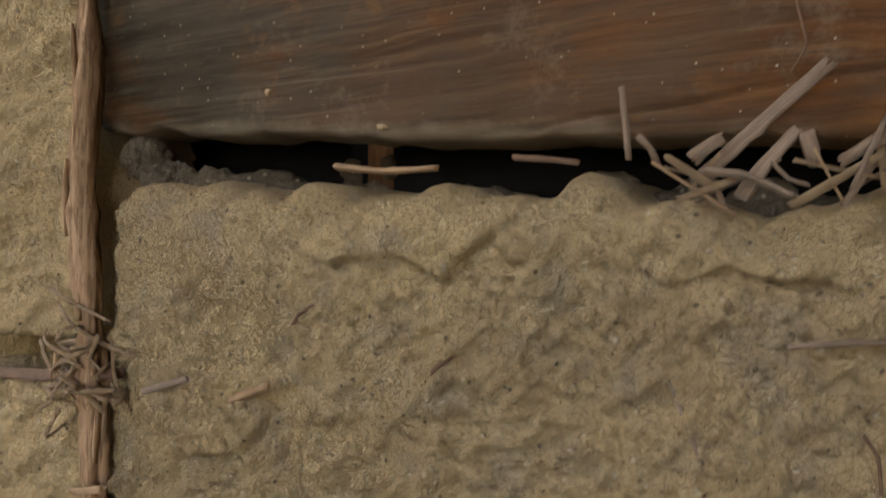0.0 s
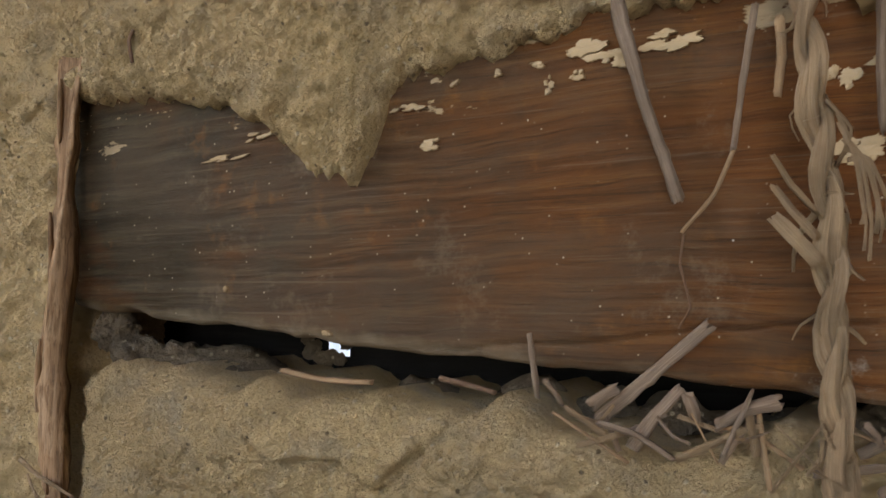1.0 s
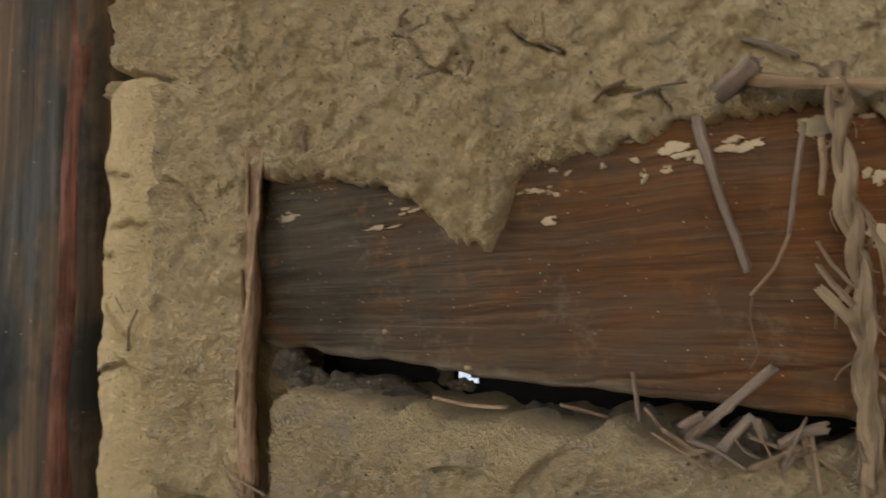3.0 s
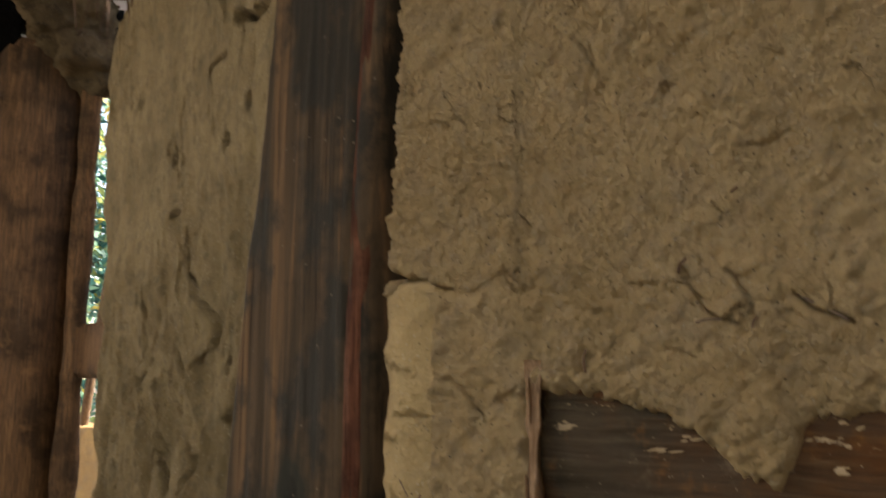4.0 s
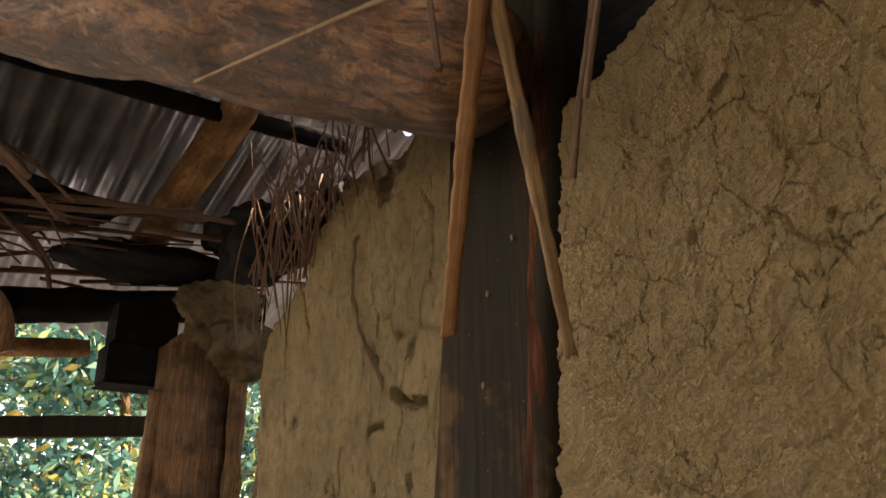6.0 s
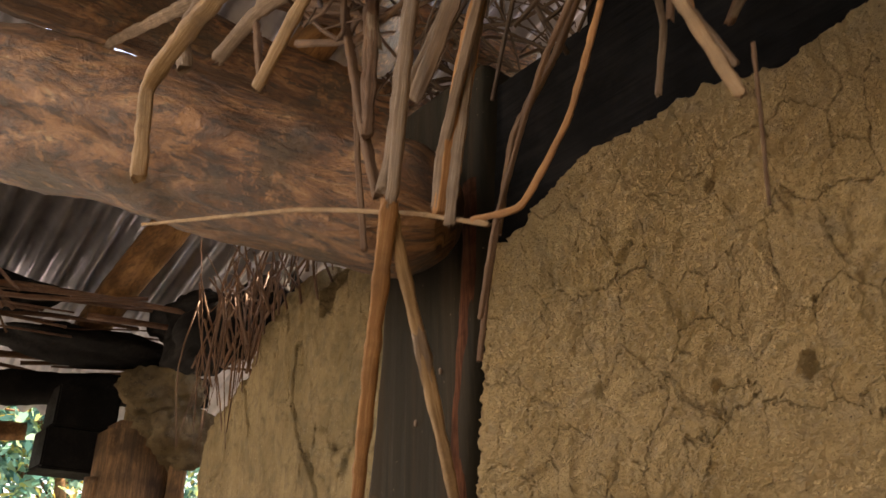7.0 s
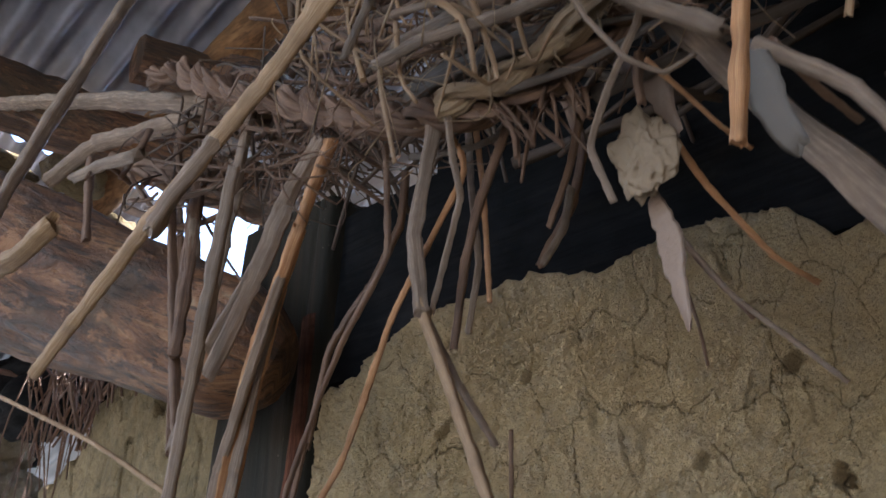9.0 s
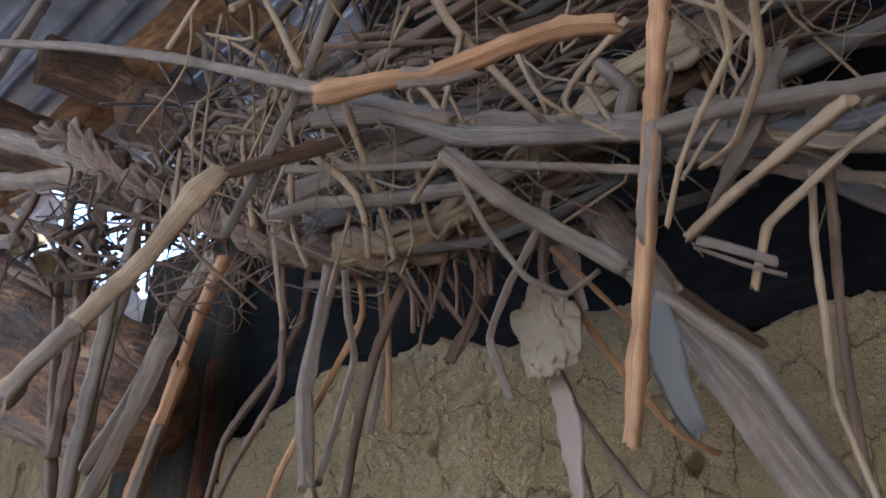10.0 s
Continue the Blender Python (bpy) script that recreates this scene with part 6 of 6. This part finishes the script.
stalk([(0.223, -0.280, 2.201), (0.202, -0.273, 2.173), (0.172, -0.267, 2.141), (0.141, -0.260, 2.115)], 0.0026, GREY)
stalk([(-0.091, -0.300, 2.311), (0.044, -0.294, 2.246), (0.133, -0.288, 2.199), (0.203, -0.282, 2.158), (0.248, -0.276, 2.133), (0.276, -0.270, 2.117)], 0.0032, GREY)
stalk([(0.236, -0.300, 2.129), (0.268, -0.296, 2.124), (0.284, -0.292, 2.121), (0.311, -0.288, 2.123), (0.330, -0.284, 2.124), (0.346, -0.280, 2.120)], 0.0035, ORANGE, node=0.09)
stalk([(0.121, -0.220, 2.146), (0.158, -0.220, 2.143), (0.208, -0.220, 2.129), (0.252, -0.220, 2.121)], 0.0034, GREY)
stalk([(0.142, -0.230, 2.163), (0.194, -0.228, 2.146), (0.244, -0.225, 2.132), (0.296, -0.223, 2.113), (0.327, -0.220, 2.102)], 0.0020, GREY)
stalk([(0.119, -0.200, 2.171), (0.153, -0.200, 2.170), (0.213, -0.200, 2.167), (0.246, -0.200, 2.168), (0.289, -0.200, 2.146), (0.324, -0.200, 2.135)], 0.0054, GREY)
stalk([(0.174, -0.240, 2.175), (0.220, -0.235, 2.161), (0.256, -0.230, 2.139), (0.301, -0.225, 2.125), (0.333, -0.220, 2.117)], 0.0044, GREY)
stalk([(0.342, -0.240, 2.104), (0.367, -0.233, 2.106), (0.387, -0.227, 2.105), (0.414, -0.220, 2.104)], 0.0037, GREY)
stalk([(0.337, -0.220, 2.113), (0.364, -0.213, 2.105), (0.384, -0.207, 2.099), (0.408, -0.200, 2.092)], 0.0041, GREY)
stalk([(0.331, -0.200, 2.117), (0.354, -0.193, 2.109), (0.377, -0.187, 2.098), (0.404, -0.180, 2.090)], 0.0027, GREY)
stalk([(0.305, -0.200, 2.173), (0.317, -0.200, 2.154), (0.312, -0.200, 2.139)], 0.0044, GREY)
stalk([(0.401, -0.260, 2.079), (0.382, -0.247, 2.078), (0.358, -0.233, 2.074), (0.339, -0.220, 2.071)], 0.0023, PALE)
stalk([(0.406, -0.220, 2.092), (0.393, -0.215, 2.089), (0.376, -0.210, 2.081), (0.362, -0.205, 2.074), (0.353, -0.200, 2.055)], 0.0021, PALE, flat=0.5)
stalk([(0.379, -0.200, 2.093), (0.375, -0.200, 2.068), (0.373, -0.200, 2.040), (0.371, -0.200, 2.014), (0.377, -0.200, 1.980)], 0.0020, PALE)
stalk([(0.383, -0.190, 2.097), (0.380, -0.190, 2.071), (0.376, -0.190, 2.042), (0.374, -0.190, 2.012), (0.373, -0.190, 1.981)], 0.0019, BROWN)
stalk([(0.342, -0.220, 2.069), (0.354, -0.220, 2.062), (0.366, -0.220, 2.054)], 0.0020, GREY, flat=0.5)
stalk([(0.339, -0.215, 2.069), (0.355, -0.215, 2.058), (0.367, -0.215, 2.051)], 0.0012, GREY, flat=0.5)
stalk([(0.276, -0.200, 2.119), (0.266, -0.188, 2.113), (0.240, -0.175, 2.094), (0.220, -0.162, 2.075), (0.223, -0.150, 2.047)], 0.0023, GREY)
stalk([(0.247, -0.230, 2.131), (0.255, -0.218, 2.102), (0.266, -0.205, 2.080), (0.277, -0.192, 2.074), (0.287, -0.180, 2.086)], 0.0016, GREY)
stalk([(0.377, -0.280, 2.113), (0.375, -0.270, 2.102), (0.361, -0.260, 2.091), (0.349, -0.250, 2.081), (0.339, -0.240, 2.067)], 0.0011, PALE)
stalk([(0.386, -0.280, 2.108), (0.382, -0.267, 2.095), (0.368, -0.253, 2.082), (0.353, -0.240, 2.084)], 0.0016, PALE, flat=0.5)
stalk([(0.132, -0.170, 2.130), (0.129, -0.163, 2.106), (0.129, -0.157, 2.082), (0.100, -0.150, 2.020)], 0.0025, GREY)
stalk([(0.247, -0.150, 2.128), (0.244, -0.150, 2.110), (0.245, -0.150, 2.096)], 0.0025, BROWN)
stalk([(0.180, -0.100, 2.145), (0.154, -0.075, 2.130), (0.119, -0.050, 2.110)], 0.0028, BROWN)
stalk([(0.255, -0.160, 2.113), (0.263, -0.140, 2.100), (0.272, -0.120, 2.085), (0.278, -0.100, 2.079)], 0.0018, ORANGE)
stalk([(0.220, -0.100, 2.079), (0.217, -0.083, 2.067), (0.230, -0.067, 2.038), (0.245, -0.050, 2.009)], 0.0019, BROWN)
stalk([(-0.02, 0.03, 2.5), (-0.031, 0.050, 2.253), (-0.028, 0.055, 2.167), (-0.046, 0.060, 2.105)], 0.0037, GREY)
stalk([(0.061, 0.080, 2.221), (0.047, 0.085, 2.188), (0.020, 0.090, 2.164)], 0.0043, GREY)
stalk([(0.132, -0.121, 1.954), (0.125, -0.114, 1.915), (0.116, -0.105, 1.872)], 0.0012, BROWN)
stalk([(-0.072, -0.300, 2.082), (-0.117, -0.300, 2.074), (-0.202, -0.300, 2.079), (-0.264, -0.300, 2.069), (-0.245, -0.300, 1.981)], 0.0069, PALE)
stalk([(-0.048, -0.020, 2.236), (-0.064, -0.010, 2.193), (-0.108, -0.000, 2.153), (-0.174, 0.010, 2.107), (-0.210, 0.020, 2.021)], 0.0040, BROWN)
stalk([(-0.188, 0.000, 2.019), (-0.216, 0.010, 1.963), (-0.239, 0.020, 1.906)], 0.0034, BROWN)
stalk([(-0.314, -0.100, 2.372), (-0.296, -0.107, 2.262), (-0.241, -0.113, 2.095), (-0.205, -0.120, 2.010)], 0.0048, BROWN)
stalk([(-0.232, -0.120, 2.288), (-0.222, -0.120, 2.171), (-0.225, -0.120, 2.080)], 0.0060, BROWN, node=0.05)
stalk([(-0.190, -0.200, 2.231), (-0.253, -0.200, 2.248), (-0.312, -0.200, 2.258)], 0.0075, GREY)
stalk([(-0.37, -0.15, 2.6), (-0.348, -0.250, 2.218), (-0.337, -0.250, 2.157)], 0.0099, GREY)
stalk([(-0.537, -0.100, 2.425), (-0.498, -0.100, 2.292)], 0.0058, BROWN)
# low
stalk([(-0.055, 0.283, 1.331), (-0.046, 0.285, 1.294), (-0.039, 0.288, 1.270), (-0.035, 0.290, 1.256)], 0.0029, GREY, flat=0.5)
stalk([(-0.006, 0.285, 1.322), (-0.011, 0.286, 1.295), (-0.015, 0.288, 1.272)], 0.0013, GREY)
stalk([(-0.015, 0.288, 1.272), (-0.022, 0.289, 1.257), (-0.034, 0.290, 1.244)], 0.0009, PALE)
stalk([(-0.033, 0.289, 1.243), (-0.035, 0.291, 1.232), (-0.032, 0.293, 1.217), (-0.037, 0.295, 1.209)], 0.0006, BROWN)
stalk([(0.033, 0.285, 1.320), (0.032, 0.286, 1.298), (0.032, 0.287, 1.274)], 0.0039, GREY, flat=0.4)
stalk([(0.003, 0.275, 1.313), (0.003, 0.278, 1.300), (0.001, 0.280, 1.288)], 0.0018, PALE, flat=0.5)
stalk([(0.074, 0.283, 1.306), (0.070, 0.280, 1.292)], 0.0029, GREY, flat=0.5)
stalk([(-0.025, 0.270, 1.343), (-0.002, 0.272, 1.337), (0.045, 0.275, 1.329)], 0.0028, PALE)
stalk([(-0.024, 0.275, 1.348), (-0.033, 0.278, 1.342), (-0.042, 0.280, 1.339)], 0.0034, GREY)
stalk([(-0.069, 0.297, 1.173), (-0.048, 0.294, 1.191), (-0.026, 0.295, 1.2105)], 0.0036, GREY)
stalk([(-0.090, 0.280, 1.206), (-0.089, 0.282, 1.193), (-0.089, 0.285, 1.182)], 0.0015, GREY)
stalk([(-0.084, 0.280, 1.189), (-0.080, 0.282, 1.184), (-0.079, 0.285, 1.180)], 0.0017, GREY, flat=0.5)
stalk([(-0.066, 0.283, 1.181), (-0.061, 0.284, 1.185), (-0.057, 0.285, 1.187)], 0.0027, GREY)
stalk([(-0.060, 0.275, 1.175), (-0.047, 0.272, 1.173), (-0.033, 0.270, 1.166)], 0.0021, GREY, flat=0.5)
stalk([(-0.050, 0.280, 1.167), (-0.044, 0.282, 1.176), (-0.034, 0.285, 1.188)], 0.0024, GREY, flat=0.5)
stalk([(-0.031, 0.282, 1.186), (-0.029, 0.285, 1.177)], 0.0031, GREY, flat=0.5)
stalk([(-0.017, 0.270, 1.168), (-0.011, 0.275, 1.183), (-0.009, 0.280, 1.189)], 0.0018, GREY, flat=0.5)
stalk([(-0.001, 0.278, 1.186), (-0.011, 0.279, 1.183), (-0.021, 0.280, 1.177)], 0.0027, GREY)
stalk([(-0.041, 0.280, 1.178), (-0.036, 0.280, 1.172), (-0.030, 0.280, 1.170)], 0.0014, GREY, flat=0.5)
stalk([(-0.220, 0.290, 1.186), (-0.197, 0.290, 1.183), (-0.171, 0.290, 1.183)], 0.0027, PALE, flat=0.5)
stalk([(-0.138, 0.295, 1.186), (-0.122, 0.292, 1.184), (-0.110, 0.290, 1.182)], 0.0013, BROWN)
stalk([(0.025, 0.275, 1.181), (0.028, 0.278, 1.177), (0.028, 0.280, 1.174)], 0.0013, GREY, flat=0.5)
stalk([(0.048, 0.280, 1.180), (0.049, 0.280, 1.174)], 0.0017, GREY, flat=0.5)
stalk([(0.056, 0.265, 1.161), (0.070, 0.265, 1.162), (0.085, 0.265, 1.162)], 0.0035, PALE)
stalk([(0.048, 0.270, 1.159), (0.056, 0.270, 1.164)], 0.0015, GREY)
stalk([(-0.321, 0.270, 1.082), (-0.302, 0.266, 1.087), (-0.283, 0.262, 1.092)], 0.0017, GREY)
stalk([(-0.279, 0.285, 1.079), (-0.261, 0.277, 1.085), (-0.243, 0.270, 1.091)], 0.0021, PALE)
stalk([(-0.490, 0.290, 1.077), (-0.422, 0.287, 1.080), (-0.357, 0.285, 1.086)], 0.0042, BROWN)
stalk([(-0.396, 0.275, 1.082), (-0.394, 0.275, 1.095)], 0.0013, PALE)
stalk([(-0.373, 0.270, 1.027), (-0.351, 0.270, 1.031)], 0.0022, PALE)
stalk([(-0.015, 0.283, 1.093), (-0.011, 0.282, 1.087), (-0.010, 0.280, 1.076)], 0.0007, BROWN)
stalk([(-0.040, 0.270, 1.338), (-0.021, 0.265, 1.349)], 0.0056, GREY)

# straw chaff embedded in the clay
for x, z, a, ln, y in ((-0.157, 1.395, -0.6, 0.03, 0.284), (-0.14, 1.385, -0.5, 0.022, 0.283), (-0.102, 1.353, 0.4, 0.02, 0.283), (-0.075, 1.349, 0.1, 0.03, 0.283), (-0.242, 1.424, 0.9, 0.016, 0.284), (-0.225, 1.384, 0.1, 0.02, 0.284), (-0.19, 1.381, 1.1, 0.024, 0.284), (-0.54, 1.25, -1.0, 0.03, 0.278), (-0.52, 1.225, 1.2, 0.035, 0.277), (-0.555, 1.195, 0.3, 0.03, 0.277), (-0.2, 1.47, 0.7, 0.02, 0.284), (-0.1, 1.45, -0.4, 0.025, 0.284), (-0.33, 1.36, 1.4, 0.02, 0.285), (-0.17, 1.10, 0.8, 0.02, 0.288), (-0.07, 1.09, -1.2, 0.03, 0.288), (-0.02, 1.12, 0.1, 0.035, 0.285), (-0.24, 1.12, 0.6, 0.018, 0.288), (-0.04, 1.05, 1.3, 0.02, 0.289), (0.1, 1.36, 0.6, 0.03, 0.283), (0.06, 1.34, 0.3, 0.026, 0.281), (-0.02, 1.36, -0.5, 0.03, 0.283)):
    dx, dz = math.cos(a) * ln / 2, math.sin(a) * ln / 2
    stalk([(x - dx, y + 0.003, z - dz), (x, y - 0.001, z + 0.001), (x + dx, y + 0.002, z + dz)], 0.0011, BROWN if a > 0.2 else GREY, label="short bit of chaff embedded in the clay")
# frayed tassels of the rope
fray = random.Random(4)
for k in range(6):
    x0, e = 0.0195 + 0.0006 * k, fray.uniform(0.0, 0.006)
    stalk([(x0, 0.272, 1.278 - 0.003 * k), (x0 + 0.0045 + e * 0.4, 0.2685, 1.262), (x0 + 0.006 + e, 0.27, 1.247 + fray.uniform(-0.005, 0.004)), (x0 + 0.005 + e, 0.272, 1.236 + fray.uniform(-0.008, 0.008))], fray.uniform(0.0005, 0.001), ROPE, label="frayed straw fibre hanging from the rope")
for k in range(3):
    stalk([(0.013, 0.273, 1.247 - 0.008 * k), (0.006, 0.270, 1.256 - 0.008 * k), (0.0005, 0.271, 1.266 - 0.010 * k)], 0.0022, ROPE, flat=0.4, label="split straw end sticking out of the rope")

# knobbly branches and a broad split cane in the edge of the thatch
stalk([(0.10, -0.165, 2.262), (0.167, -0.17, 2.223), (0.237, -0.17, 2.184), (0.276, -0.17, 2.169), (0.31, -0.17, 2.153), (0.358, -0.17, 2.13), (0.395, -0.17, 2.122), (0.46, -0.17, 2.115)], 0.0088, BRANCH, thing="branch")
stalk([(0.345, -0.15, 2.15), (0.371, -0.15, 2.15), (0.396, -0.15, 2.145), (0.47, -0.15, 2.15)], 0.0078, BRANCH, thing="branch")
stalk([(0.33, -0.155, 2.17), (0.353, -0.16, 2.145), (0.388, -0.16, 2.101), (0.41, -0.16, 2.08)], 0.005, BRANCH, thing="branch")
stalk([(0.09, -0.16, 2.172), (0.123, -0.16, 2.174), (0.191, -0.16, 2.165), (0.237, -0.16, 2.153)], 0.0065, BRANCH, thing="branch")
stalk([(0.25, -0.13, 2.178), (0.268, -0.13, 2.142), (0.317, -0.13, 2.047), (0.358, -0.13, 1.973), (0.39, -0.13, 1.91)], 0.0115, GREY, flat=0.22)
strip_thing("dry_leaf", [(0.378, -0.22, 2.13), (0.37, -0.22, 2.115), (0.361, -0.22, 2.096), (0.347, -0.22, 2.078)], 0.008, LEAFDRY, "curled dry brown leaf caught in the thatch", "leaf", 9)

# broken straw ends and chips lying in the mouth of the slot
chip_rng = np.random.RandomState(77)
for k in range(26):
    c = np.array((chip_rng.uniform(-0.065, 0.05), chip_rng.uniform(0.275, 0.287), 0)) + (0, 0, 1.17 + chip_rng.uniform(-0.006, 0.006))
    d = np.array((chip_rng.normal(0, 0.7), chip_rng.normal(-0.1, 0.2), chip_rng.uniform(0.1, 0.9)))
    d *= chip_rng.uniform(0.008, 0.02) / np.linalg.norm(d)
    stalk([tuple(c - d * 0.6), tuple(c + d)], chip_rng.uniform(0.0006, 0.002), (PALE, ROPE, GREY)[k % 3], flat=0.45)
